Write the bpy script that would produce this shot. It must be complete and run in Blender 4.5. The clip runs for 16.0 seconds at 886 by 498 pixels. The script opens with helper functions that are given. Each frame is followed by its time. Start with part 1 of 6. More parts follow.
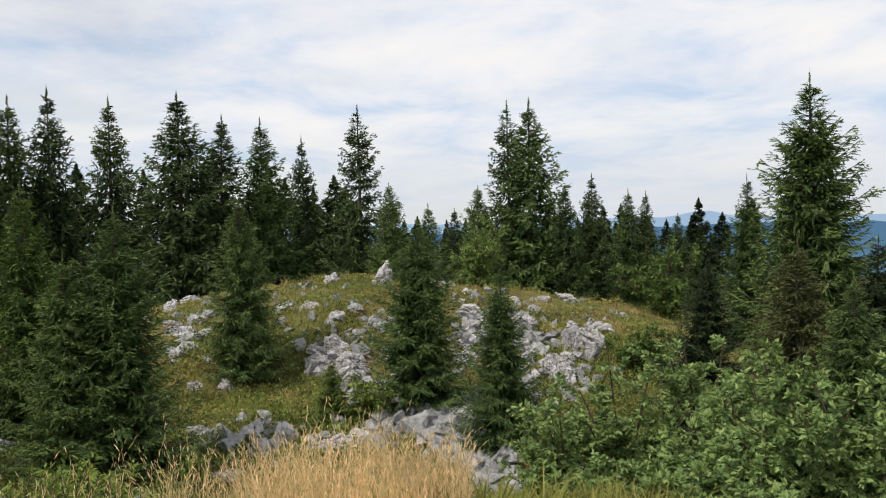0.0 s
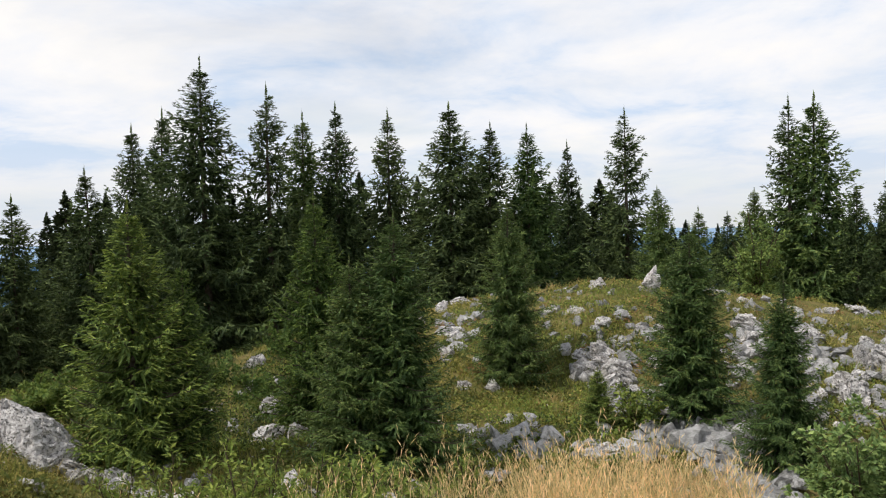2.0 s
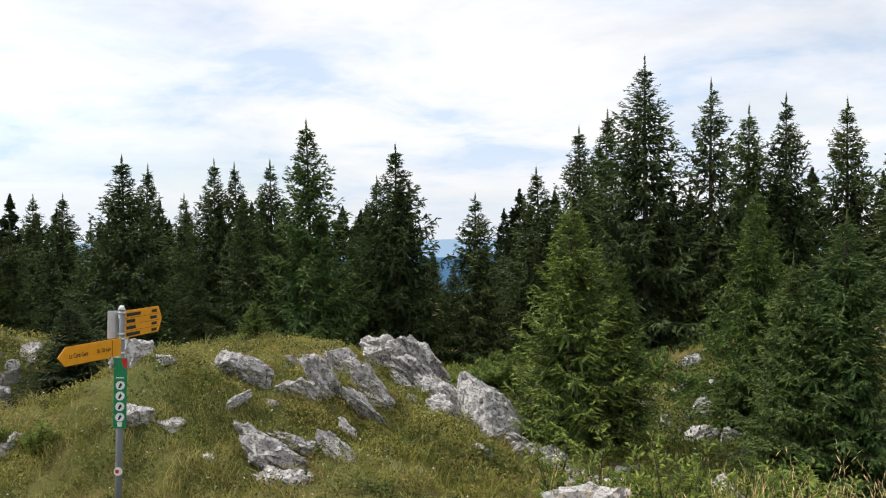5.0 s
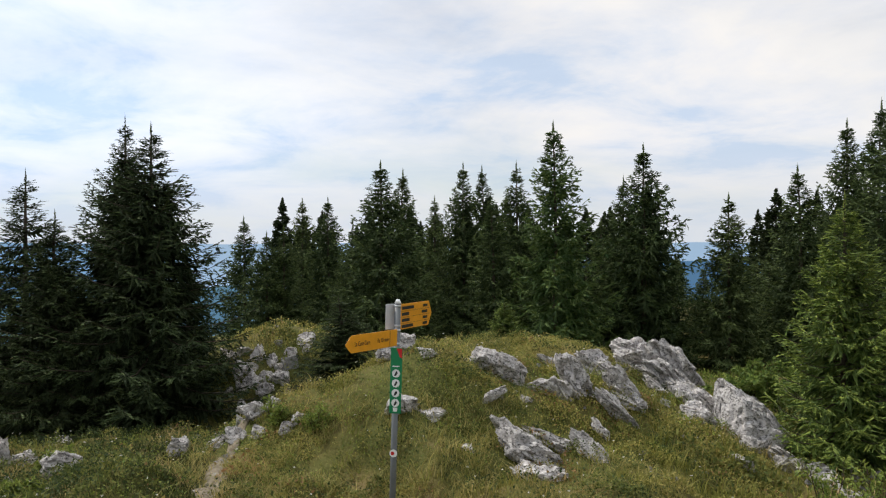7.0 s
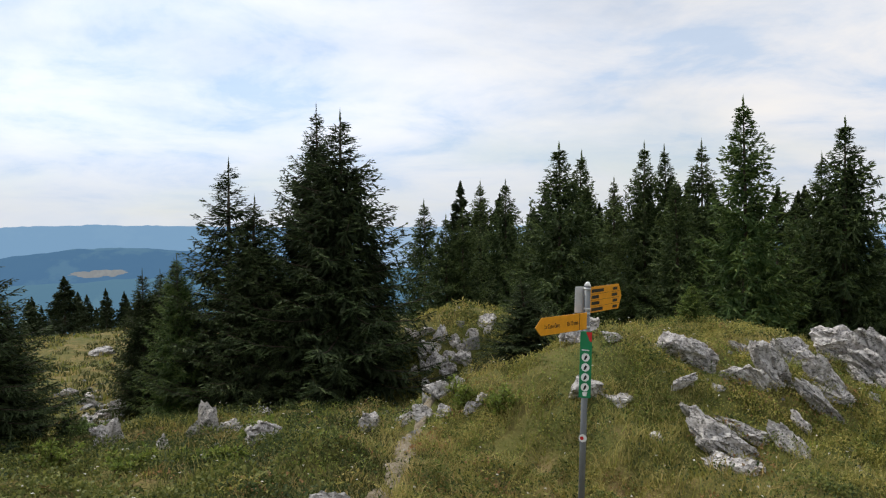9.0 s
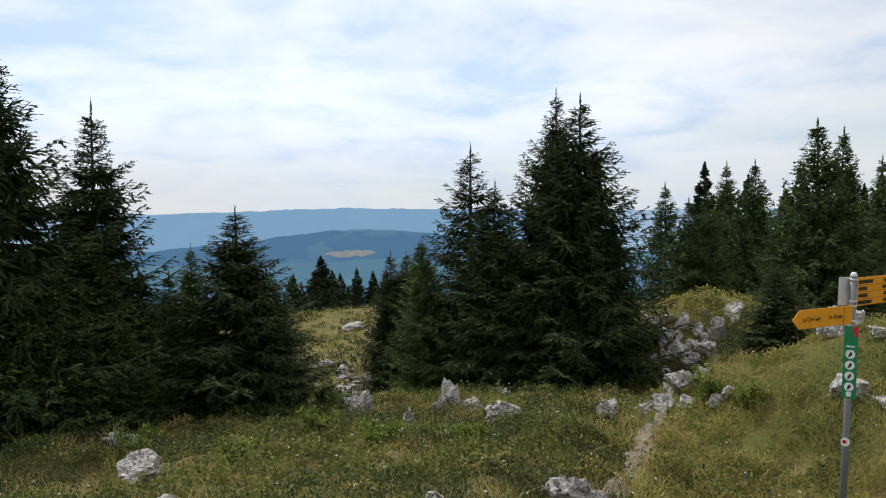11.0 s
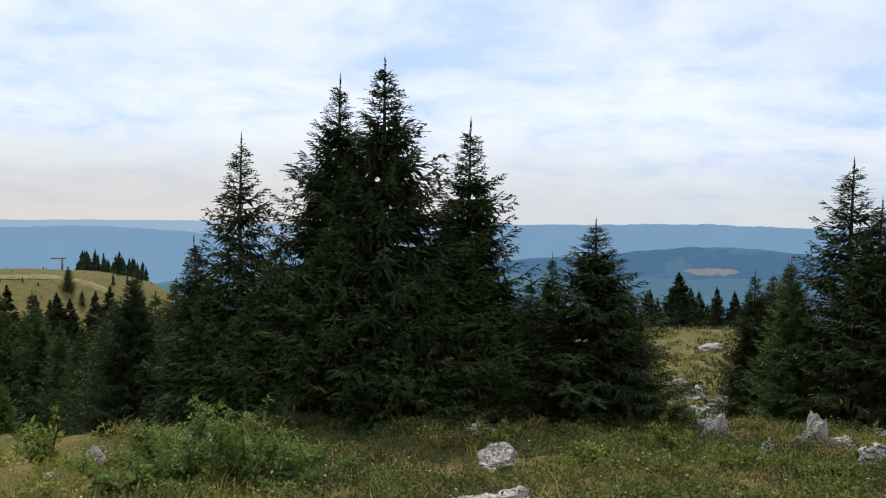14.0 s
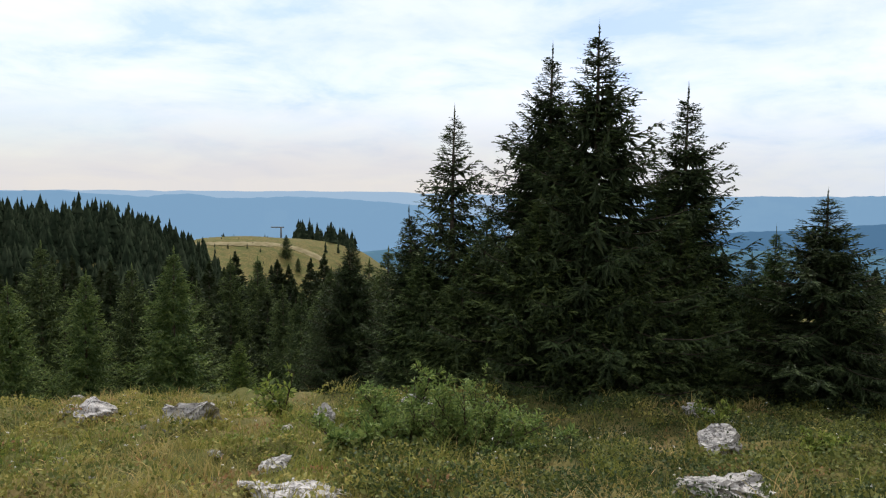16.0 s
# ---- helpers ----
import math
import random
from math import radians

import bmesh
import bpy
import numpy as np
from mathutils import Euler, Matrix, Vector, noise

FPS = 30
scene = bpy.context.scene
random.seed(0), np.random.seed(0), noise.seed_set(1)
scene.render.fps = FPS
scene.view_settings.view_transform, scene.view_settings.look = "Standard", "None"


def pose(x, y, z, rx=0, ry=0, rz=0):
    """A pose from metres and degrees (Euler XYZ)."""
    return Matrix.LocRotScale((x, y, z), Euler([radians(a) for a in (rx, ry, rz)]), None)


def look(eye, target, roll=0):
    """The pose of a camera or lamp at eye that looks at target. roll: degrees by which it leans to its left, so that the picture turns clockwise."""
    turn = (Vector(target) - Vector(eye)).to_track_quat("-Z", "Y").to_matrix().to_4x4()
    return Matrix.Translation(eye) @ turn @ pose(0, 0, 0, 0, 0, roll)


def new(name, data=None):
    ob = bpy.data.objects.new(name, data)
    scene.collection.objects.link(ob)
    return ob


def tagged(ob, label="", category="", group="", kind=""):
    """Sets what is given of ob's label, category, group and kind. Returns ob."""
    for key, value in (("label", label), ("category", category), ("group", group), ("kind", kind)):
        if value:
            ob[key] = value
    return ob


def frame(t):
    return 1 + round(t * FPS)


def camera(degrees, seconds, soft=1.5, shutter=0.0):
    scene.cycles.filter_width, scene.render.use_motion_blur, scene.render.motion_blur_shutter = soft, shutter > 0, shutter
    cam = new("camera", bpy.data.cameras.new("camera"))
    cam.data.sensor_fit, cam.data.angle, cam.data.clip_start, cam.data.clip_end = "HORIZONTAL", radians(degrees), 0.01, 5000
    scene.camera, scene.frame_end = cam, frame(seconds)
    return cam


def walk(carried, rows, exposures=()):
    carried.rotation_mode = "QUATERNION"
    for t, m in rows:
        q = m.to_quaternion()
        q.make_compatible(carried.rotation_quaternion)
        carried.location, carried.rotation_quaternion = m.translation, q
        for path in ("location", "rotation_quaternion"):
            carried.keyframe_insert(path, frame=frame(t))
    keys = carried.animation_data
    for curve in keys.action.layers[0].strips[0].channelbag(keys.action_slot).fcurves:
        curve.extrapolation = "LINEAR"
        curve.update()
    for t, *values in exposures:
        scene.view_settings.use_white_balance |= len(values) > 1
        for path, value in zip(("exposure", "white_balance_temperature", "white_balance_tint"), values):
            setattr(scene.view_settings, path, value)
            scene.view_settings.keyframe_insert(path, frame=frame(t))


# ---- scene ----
cam = camera(55.07, 16.0, soft=1.2)
# seconds, eye (m), turn to the left, tilt up, lean to the left (degrees)
ROWS = [
    (0.0, -0.000, -0.000, 1.600, 0.00, -2.50, -1.44),
    (0.5, -0.020, 0.016, 1.604, 4.17, -2.29, -1.54),
    (1.0, -0.072, 0.056, 1.610, 8.24, -2.12, -1.49),
    (1.5, -0.114, 0.064, 1.619, 12.53, -1.99, -1.37),
    (2.0, -0.078, 0.050, 1.622, 17.56, -1.80, -1.56),
    (2.5, -0.042, 0.039, 1.625, 22.79, -1.63, -1.62),
    (3.0, -0.032, 0.040, 1.622, 27.93, -1.49, -1.55),
    (3.5, -0.023, 0.025, 1.619, 32.77, -1.42, -1.28),
    (4.0, -0.011, 0.029, 1.612, 37.46, -1.41, -1.01),
    (4.5, -0.007, 0.022, 1.606, 42.07, -1.40, -0.69),
    (5.0, 0.021, -0.008, 1.604, 46.67, -1.40, -0.56),
    (5.2, 0.019, -0.024, 1.602, 48.45, -1.35, -0.48),
    (7.5, -0.047, -0.235, 1.583, 65.80, -1.21, -0.45),
    (8.0, -0.087, -0.242, 1.580, 68.62, -1.40, -0.54),
    (10.3, -0.116, -0.340, 1.595, 83.92, -3.13, -0.98),
    (10.5, -0.109, -0.336, 1.599, 85.74, -3.17, -1.01),
    (11.0, -0.127, -0.323, 1.599, 90.21, -3.13, -0.95),
    (11.5, -0.129, -0.308, 1.594, 94.42, -2.88, -0.69),
    (12.0, -0.143, -0.303, 1.586, 98.44, -2.48, -0.33),
    (12.5, -0.123, -0.316, 1.591, 102.39, -2.07, -0.01),
    (13.0, -0.085, -0.297, 1.595, 106.46, -1.70, 0.15),
    (13.5, -0.013, -0.280, 1.601, 110.33, -1.64, 0.49),
    (14.0, 0.004, -0.315, 1.594, 114.00, -2.17, 0.76),
    (14.5, 0.001, -0.365, 1.593, 117.66, -3.30, 0.82),
    (15.0, 0.013, -0.404, 1.594, 121.26, -4.05, 0.71),
    (15.5, 0.039, -0.446, 1.591, 124.52, -4.22, 0.68),
    (16.0, 0.067, -0.481, 1.587, 127.31, -4.25, 0.71),
]
walk(cam, [(t, pose(x, y, z, 0, 0, turn) @ pose(0, 0, 0, 90 + tilt) @ pose(0, 0, 0, 0, 0, lean))
           for t, x, y, z, turn, tilt, lean in ROWS],
     exposures=[(0.0, -0.14), (2.0, -0.05), (3.5, 0.04), (5.0, 0.08), (6.2, 0.0), (7.5, -0.2), (10.5, -0.18), (12.0, -0.18), (13.2, -0.27), (14.5, -0.27), (16.0, -0.15)])

# ---- light ----
SUN_BEARING, SUN_HEIGHT = 134.0, 50.0       # degrees to the left of the first view, degrees up


def polar(bearing, dist):
    """Ground place at a bearing (degrees to the left of the first view) and a distance from the first eye."""
    a = radians(bearing)
    return -math.sin(a) * dist, math.cos(a) * dist


def make_world():
    world = bpy.data.worlds.new("sky")
    scene.world = world
    world.use_nodes = True
    nt = world.node_tree
    nt.nodes.clear()
    N, L = nt.nodes.new, nt.links.new
    out = N("ShaderNodeOutputWorld")
    sky = N("ShaderNodeTexSky")
    sky.sky_type = "NISHITA"
    sky.sun_disc = False
    sky.sun_elevation = radians(SUN_HEIGHT)
    sky.sun_rotation = radians(-SUN_BEARING)
    sky.altitude = 1400
    bg_sky = N("ShaderNodeBackground")
    bg_sky.inputs["Strength"].default_value = 0.12
    L(sky.outputs[0], bg_sky.inputs["Color"])
    tc = N("ShaderNodeTexCoord")
    sep = N("ShaderNodeSeparateXYZ")
    L(tc.outputs["Generated"], sep.inputs[0])
    # a flat cloud deck seen in perspective
    zc = N("ShaderNodeMath"); zc.operation = "MAXIMUM"; zc.inputs[1].default_value = 0.0
    L(sep.outputs["Z"], zc.inputs[0])
    za = N("ShaderNodeMath"); za.operation = "ADD"; za.inputs[1].default_value = 0.20
    L(zc.outputs[0], za.inputs[0])
    dx = N("ShaderNodeMath"); dx.operation = "DIVIDE"
    dy = N("ShaderNodeMath"); dy.operation = "DIVIDE"
    L(sep.outputs["X"], dx.inputs[0]); L(za.outputs[0], dx.inputs[1])
    L(sep.outputs["Y"], dy.inputs[0]); L(za.outputs[0], dy.inputs[1])
    com = N("ShaderNodeCombineXYZ")
    L(dx.outputs[0], com.inputs["X"]); L(dy.outputs[0], com.inputs["Y"])

    def noise_tex(scale, detail, rough, dist, seed):
        m = N("ShaderNodeMapping"); m.inputs["Location"].default_value = (seed, seed * 1.7, 0)
        L(com.outputs[0], m.inputs["Vector"])
        n = N("ShaderNodeTexNoise")
        n.inputs["Scale"].default_value = scale
        n.inputs["Detail"].default_value = detail
        n.inputs["Roughness"].default_value = rough
        n.inputs["Distortion"].default_value = dist
        L(m.outputs[0], n.inputs["Vector"])
        return n.outputs[0]

    def ramp(src, stops):
        r = N("ShaderNodeValToRGB")
        el = r.color_ramp.elements
        while len(el) < len(stops):
            el.new(0.5)
        for e, (p, c) in zip(el, stops):
            e.position, e.color = p, (*c, 1)
        L(src, r.inputs[0])
        return r.outputs[0]

    cover = ramp(noise_tex(0.8, 8, 0.55, 0.3, 3.1), [(0.33, (0.62,) * 3), (0.46, (0.88,) * 3), (0.56, (1.0,) * 3)])
    lumps = ramp(noise_tex(1.7, 10, 0.60, 0.35, 8.4), [(0.36, (0.66, 0.775, 0.95)), (0.46, (0.85, 0.89, 0.97)), (0.54, (0.95, 0.952, 0.98)), (0.64, (1.02, 0.995, 0.975))])
    # thinner and bluer cloud over the open side
    thin = N("ShaderNodeVectorMath"); thin.operation = "DOT_PRODUCT"
    L(tc.outputs["Generated"], thin.inputs[0]); thin.inputs[1].default_value = (*polar(128.0, 1.0), 0.0)
    tf = N("ShaderNodeMapRange"); tf.interpolation_type = "SMOOTHSTEP"
    tf.inputs["From Min"].default_value, tf.inputs["From Max"].default_value = 0.3, 0.85
    tf.inputs["To Min"].default_value, tf.inputs["To Max"].default_value = 0.0, 1.0
    L(thin.outputs["Value"], tf.inputs["Value"])
    tint = N("ShaderNodeMix"); tint.data_type = "RGBA"; tint.blend_type = "MULTIPLY"
    L(tf.outputs[0], tint.inputs[0]); L(lumps, tint.inputs[6]); tint.inputs[7].default_value = (1.09, 1.18, 1.30, 1)
    lumps = tint.outputs[2]
    # the deck thins into pale haze near the horizon
    haze = N("ShaderNodeMapRange")
    haze.interpolation_type = "SMOOTHSTEP"
    haze.inputs["From Min"].default_value, haze.inputs["From Max"].default_value = 0.0, 0.12
    haze.inputs["To Min"].default_value, haze.inputs["To Max"].default_value = 0.72, 0.0
    L(sep.outputs["Z"], haze.inputs["Value"])
    mixc = N("ShaderNodeMix"); mixc.data_type = "RGBA"
    L(haze.outputs[0], mixc.inputs[0]); L(lumps, mixc.inputs[6])
    mixc.inputs[7].default_value = (0.71, 0.755, 0.81, 1)
    # warmer towards the sun's side, low down
    dot = N("ShaderNodeVectorMath"); dot.operation = "DOT_PRODUCT"
    L(tc.outputs["Generated"], dot.inputs[0]); dot.inputs[1].default_value = (*polar(150.0, 1.0), 0.0)
    wm = N("ShaderNodeMapRange"); wm.interpolation_type = "SMOOTHSTEP"
    wm.inputs["From Min"].default_value, wm.inputs["From Max"].default_value = 0.55, 1.0
    wm.inputs["To Min"].default_value, wm.inputs["To Max"].default_value = 0.0, 0.85
    L(dot.outputs["Value"], wm.inputs["Value"])
    wl = N("ShaderNodeMath"); wl.operation = "MULTIPLY"
    L(wm.outputs[0], wl.inputs[0]); L(haze.outputs[0], wl.inputs[1])
    warm = N("ShaderNodeMix"); warm.data_type = "RGBA"
    L(wl.outputs[0], warm.inputs[0]); L(mixc.outputs[2], warm.inputs[6]); warm.inputs[7].default_value = (0.84, 0.765, 0.725, 1)
    mx = N("ShaderNodeMath"); mx.operation = "MAXIMUM"
    L(cover, mx.inputs[0]); L(haze.outputs[0], mx.inputs[1])
    bg_cloud = N("ShaderNodeBackground")
    bg_cloud.inputs["Strength"].default_value = 1.03
    L(warm.outputs[2], bg_cloud.inputs["Color"])
    mix = N("ShaderNodeMixShader")
    L(mx.outputs[0], mix.inputs[0]); L(bg_sky.outputs[0], mix.inputs[1]); L(bg_cloud.outputs[0], mix.inputs[2])
    L(mix.outputs[0], out.inputs["Surface"])


make_world()
sun = new("sun", bpy.data.lights.new("sun", "SUN"))
sun.data.energy, sun.data.angle, sun.data.color = 3.3, radians(6), (1.0, 0.95, 0.87)
sx, sy = polar(SUN_BEARING, 1.0)
sun.matrix_world = look((sx * math.cos(radians(SUN_HEIGHT)) * 50, sy * math.cos(radians(SUN_HEIGHT)) * 50, math.sin(radians(SUN_HEIGHT)) * 50), (0, 0, 0))


# ---- materials ----
def material(name, stops, scale=6.0, rough=0.8, bump=0.3, bump_scale=40.0, detail=6.0, vary=0.0, island=0.0, spec=0.3,
             translucent=0.0, metal=0.0, second=None):
    """A noise-coloured surface: colour stops over a noise in world metres, fine relief, and shifts per object or island."""
    mat = bpy.data.materials.new(name)
    mat.use_nodes = True
    nt = mat.node_tree
    nt.nodes.clear()
    N, L = nt.nodes.new, nt.links.new
    out, bs = N("ShaderNodeOutputMaterial"), N("ShaderNodeBsdfPrincipled")
    L(bs.outputs[0], out.inputs["Surface"])
    bs.inputs["Roughness"].default_value, bs.inputs["Metallic"].default_value = rough, metal
    bs.inputs["Specular IOR Level"].default_value = spec
    tc = N("ShaderNodeTexCoord")
    geo = N("ShaderNodeNewGeometry")
    no = N("ShaderNodeTexNoise")
    no.inputs["Scale"].default_value, no.inputs["Detail"].default_value = scale, detail
    no.inputs["Roughness"].default_value = 0.62
    L(tc.outputs["Object"], no.inputs["Vector"])
    r = N("ShaderNodeValToRGB")
    el = r.color_ramp.elements
    while len(el) < len(stops):
        el.new(0.5)
    for e, (p, c) in zip(el, stops):
        e.position, e.color = p, (*c, 1)
    L(no.outputs[0], r.inputs[0])
    colour = r.outputs[0]
    if second:                                  # a broader second layer of stains
        scale2, c2, lo, hi = second
        n2 = N("ShaderNodeTexNoise"); n2.inputs["Scale"].default_value, n2.inputs["Detail"].default_value = scale2, 5
        L(tc.outputs["Object"], n2.inputs["Vector"])
        mr = N("ShaderNodeMapRange"); mr.inputs[1].default_value, mr.inputs[2].default_value = lo, hi
        mr.inputs[4].default_value = 0.75
        L(n2.outputs[0], mr.inputs[0])
        mm = N("ShaderNodeMix"); mm.data_type = "RGBA"
        L(mr.outputs[0], mm.inputs[0]); L(colour, mm.inputs[6]); mm.inputs[7].default_value = (*c2, 1)
        colour = mm.outputs[2]
    for amount, src in ((vary, "object"), (island, "island")):
        if not amount:
            continue
        rnd = N("ShaderNodeObjectInfo").outputs["Random"] if src == "object" else geo.outputs["Random Per Island"]
        hs = N("ShaderNodeHueSaturation")
        a = N("ShaderNodeMapRange"); a.inputs[3].default_value, a.inputs[4].default_value = 1 - amount, 1 + amount
        L(rnd, a.inputs[0]); L(a.outputs[0], hs.inputs["Value"])
        b = N("ShaderNodeMapRange"); b.inputs[3].default_value, b.inputs[4].default_value = 0.5 + 0.05 * amount, 0.5 - 0.07 * amount
        L(rnd, b.inputs[0]); L(b.outputs[0], hs.inputs["Hue"])
        L(colour, hs.inputs["Color"])
        colour = hs.outputs[0]
    L(colour, bs.inputs["Base Color"])
    if bump:
        nb = N("ShaderNodeTexNoise"); nb.inputs["Scale"].default_value, nb.inputs["Detail"].default_value = bump_scale, 8
        L(tc.outputs["Object"], nb.inputs["Vector"])
        bp = N("ShaderNodeBump"); bp.inputs["Strength"].default_value, bp.inputs["Distance"].default_value = bump, 0.03
        L(nb.outputs[0], bp.inputs["Height"]); L(bp.outputs[0], bs.inputs["Normal"])
    if translucent:
        tr = N("ShaderNodeBsdfTranslucent"); L(colour, tr.inputs["Color"])
        ms = N("ShaderNodeMixShader"); ms.inputs[0].default_value = translucent
        L(bs.outputs[0], ms.inputs[1]); L(tr.outputs[0], ms.inputs[2]); L(ms.outputs[0], out.inputs["Surface"])
    return mat


def hazed_material(name, forest, meadow, haze_glow, amount, scale):
    """Far land: woods and clearings, with haze mixed in as surface emission."""
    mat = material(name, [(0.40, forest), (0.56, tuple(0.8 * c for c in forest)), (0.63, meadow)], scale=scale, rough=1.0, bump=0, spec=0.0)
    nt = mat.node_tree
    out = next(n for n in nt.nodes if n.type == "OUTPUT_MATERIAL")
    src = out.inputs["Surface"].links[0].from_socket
    em = nt.nodes.new("ShaderNodeEmission"); em.inputs["Color"].default_value = (*haze_glow, 1); em.inputs["Strength"].default_value = 1.0
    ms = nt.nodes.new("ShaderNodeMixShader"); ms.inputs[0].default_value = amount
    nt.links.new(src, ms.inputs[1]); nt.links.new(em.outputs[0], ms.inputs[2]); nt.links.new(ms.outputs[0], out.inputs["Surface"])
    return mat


def plain(name, c, rough=0.6, metal=0.0):
    return material(name, [(0.35, tuple(0.88 * v for v in c)), (0.6, c)], scale=18, rough=rough, bump=0.06, bump_scale=120, metal=metal)


M_GROUND = material("meadow_ground", [(0.30, (0.06, 0.058, 0.02)), (0.45, (0.12, 0.108, 0.034)), (0.58, (0.19, 0.148, 0.056)), (0.72, (0.24, 0.165, 0.085))],
                    scale=2.6, rough=0.95, bump=0.9, bump_scale=24, second=(0.35, (0.085, 0.098, 0.026), 0.45, 0.62), spec=0.1)
M_ROCK = material("limestone", [(0.34, (0.35, 0.326, 0.305)), (0.45, (0.485, 0.457, 0.434)), (0.55, (0.58, 0.548, 0.524)), (0.70, (0.675, 0.640, 0.614))],
                  scale=14.0, rough=0.92, bump=1.0, bump_scale=28, detail=10.0, vary=0.14, second=(2.6, (0.36, 0.335, 0.29), 0.54, 0.72), spec=0.12)


def pitted(mat, scale, dark):
    """Small dark solution pits over a rock's colour and relief."""
    nt = mat.node_tree
    N, L = nt.nodes.new, nt.links.new
    bs = next(n for n in nt.nodes if n.type == "BSDF_PRINCIPLED")
    tc = next(n for n in nt.nodes if n.type == "TEX_COORD")
    bp = next(n for n in nt.nodes if n.type == "BUMP")
    src = bs.inputs["Base Color"].links[0].from_socket
    place = N("ShaderNodeNewGeometry").outputs["Position"]          # true metres, whatever the block's stretch
    for link in list(nt.links):
        if link.from_node == tc:
            L(place, link.to_socket)
    no = N("ShaderNodeTexNoise"); no.inputs["Scale"].default_value, no.inputs["Detail"].default_value = scale, 4
    L(place, no.inputs["Vector"])
    mr = N("ShaderNodeMapRange"); mr.inputs[1].default_value, mr.inputs[2].default_value = 0.565, 0.67
    L(no.outputs[0], mr.inputs[0])
    # fissures that run with the bedding
    tilt = N("ShaderNodeMapping"); tilt.inputs["Rotation"].default_value, tilt.inputs["Scale"].default_value = (0.3, 0.6, 0.9), (1.0, 1.0, 2.6)
    L(place, tilt.inputs["Vector"])
    fs = N("ShaderNodeTexNoise"); fs.inputs["Scale"].default_value, fs.inputs["Detail"].default_value, fs.inputs["Distortion"].default_value = 4.6, 6, 0.7
    L(tilt.outputs[0], fs.inputs["Vector"])
    off = N("ShaderNodeMath"); off.operation = "SUBTRACT"; off.inputs[1].default_value = 0.5
    L(fs.outputs[0], off.inputs[0])
    ab = N("ShaderNodeMath"); ab.operation = "ABSOLUTE"
    L(off.outputs[0], ab.inputs[0])
    cr = N("ShaderNodeMapRange"); cr.inputs[1].default_value, cr.inputs[2].default_value = 0.012, 0.003
    L(ab.outputs[0], cr.inputs[0])
    both = N("ShaderNodeMath"); both.operation = "MAXIMUM"
    L(mr.outputs[0], both.inputs[0]); L(cr.outputs[0], both.inputs[1])
    mr = both
    mm = N("ShaderNodeMix"); mm.data_type = "RGBA"
    L(mr.outputs[0], mm.inputs[0]); L(src, mm.inputs[6]); mm.inputs[7].default_value = (*dark, 1)
    L(mm.outputs[2], bs.inputs["Base Color"])
    pit = N("ShaderNodeBump"); pit.inputs["Strength"].default_value, pit.inputs["Distance"].default_value = 0.6, 0.03
    pit.invert = True
    L(mr.outputs[0], pit.inputs["Height"]); L(bp.outputs[0], pit.inputs["Normal"]); L(pit.outputs[0], bs.inputs["Normal"])


pitted(M_ROCK, 34.0, (0.135, 0.128, 0.118))
M_RUBBLE = material("limestone_rubble", [(0.36, (0.21, 0.203, 0.194)), (0.50, (0.34, 0.331, 0.318)), (0.68, (0.47, 0.459, 0.443))],
                    scale=5.0, rough=0.92, bump=0.8, bump_scale=30, detail=8.0, vary=0.32, spec=0.12)
M_BARK = material("bark", [(0.35, (0.05, 0.038, 0.028)), (0.6, (0.11, 0.09, 0.07))], scale=9, rough=0.95, bump=0.8, bump_scale=30, spec=0.1)
M_TWIG = material("twig_wood", [(0.35, (0.05, 0.036, 0.022)), (0.6, (0.10, 0.075, 0.05))], scale=9, rough=0.9, bump=0.3, spec=0.1)


def needles(name, c, vary=0.18, spec=0.25, translucent=0.10):
    return material(name, [(0.35, tuple(0.72 * v for v in c)), (0.62, c)], scale=1.4, rough=0.6, bump=0, vary=vary, island=0.36, spec=spec, translucent=translucent)


# Needle green lowered to paint the shade side of spruces against the sun.
M_DARK_SHADED = needles("dark_shaded_needles", (0.042, 0.060, 0.026), spec=0.10, translucent=0.04)
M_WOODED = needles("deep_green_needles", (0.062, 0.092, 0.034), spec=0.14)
# Far cones: the shade inside real crowns is put into this darker colour.
M_FAR_SHADED = needles("far_shaded_needles", (0.028, 0.041, 0.024), spec=0.0)
M_MID = needles("green_needles", (0.082, 0.140, 0.038))
M_BRIGHT = needles("fresh_needles", (0.088, 0.145, 0.030))
M_BROWN = needles("olive_needles", (0.095, 0.105, 0.036))


# Paler young growth, raised further over the old needles to paint lit tips.
YOUNG_LIT = {"deep_green_needles": needles("deep_green_shoots", (0.125, 0.175, 0.06), spec=0.15), "dark_shaded_needles": needles("dark_shaded_shoots", (0.082, 0.118, 0.046), spec=0.10, translucent=0.05), "green_needles": needles("green_shoots", (0.15, 0.215, 0.058)),
         "fresh_needles": needles("fresh_shoots", (0.20, 0.28, 0.056)), "olive_needles": needles("olive_shoots", (0.14, 0.145, 0.045))}


def leaf_material(name, c):
    return material(name, [(0.35, tuple(0.75 * v for v in c)), (0.62, c)], scale=1.6, rough=0.6, bump=0, island=0.42, spec=0.16, translucent=0.30)


M_MAPLE = leaf_material("maple_leaves", (0.23, 0.33, 0.105))
M_WILLOW = leaf_material("willow_leaves", (0.20, 0.285, 0.075))
M_SHRUB = leaf_material("shrub_leaves", (0.12, 0.19, 0.045))
M_SALLOW = leaf_material("sallow_leaves", (0.20, 0.285, 0.07))
M_HERB = leaf_material("herb_leaves", (0.22, 0.29, 0.06))
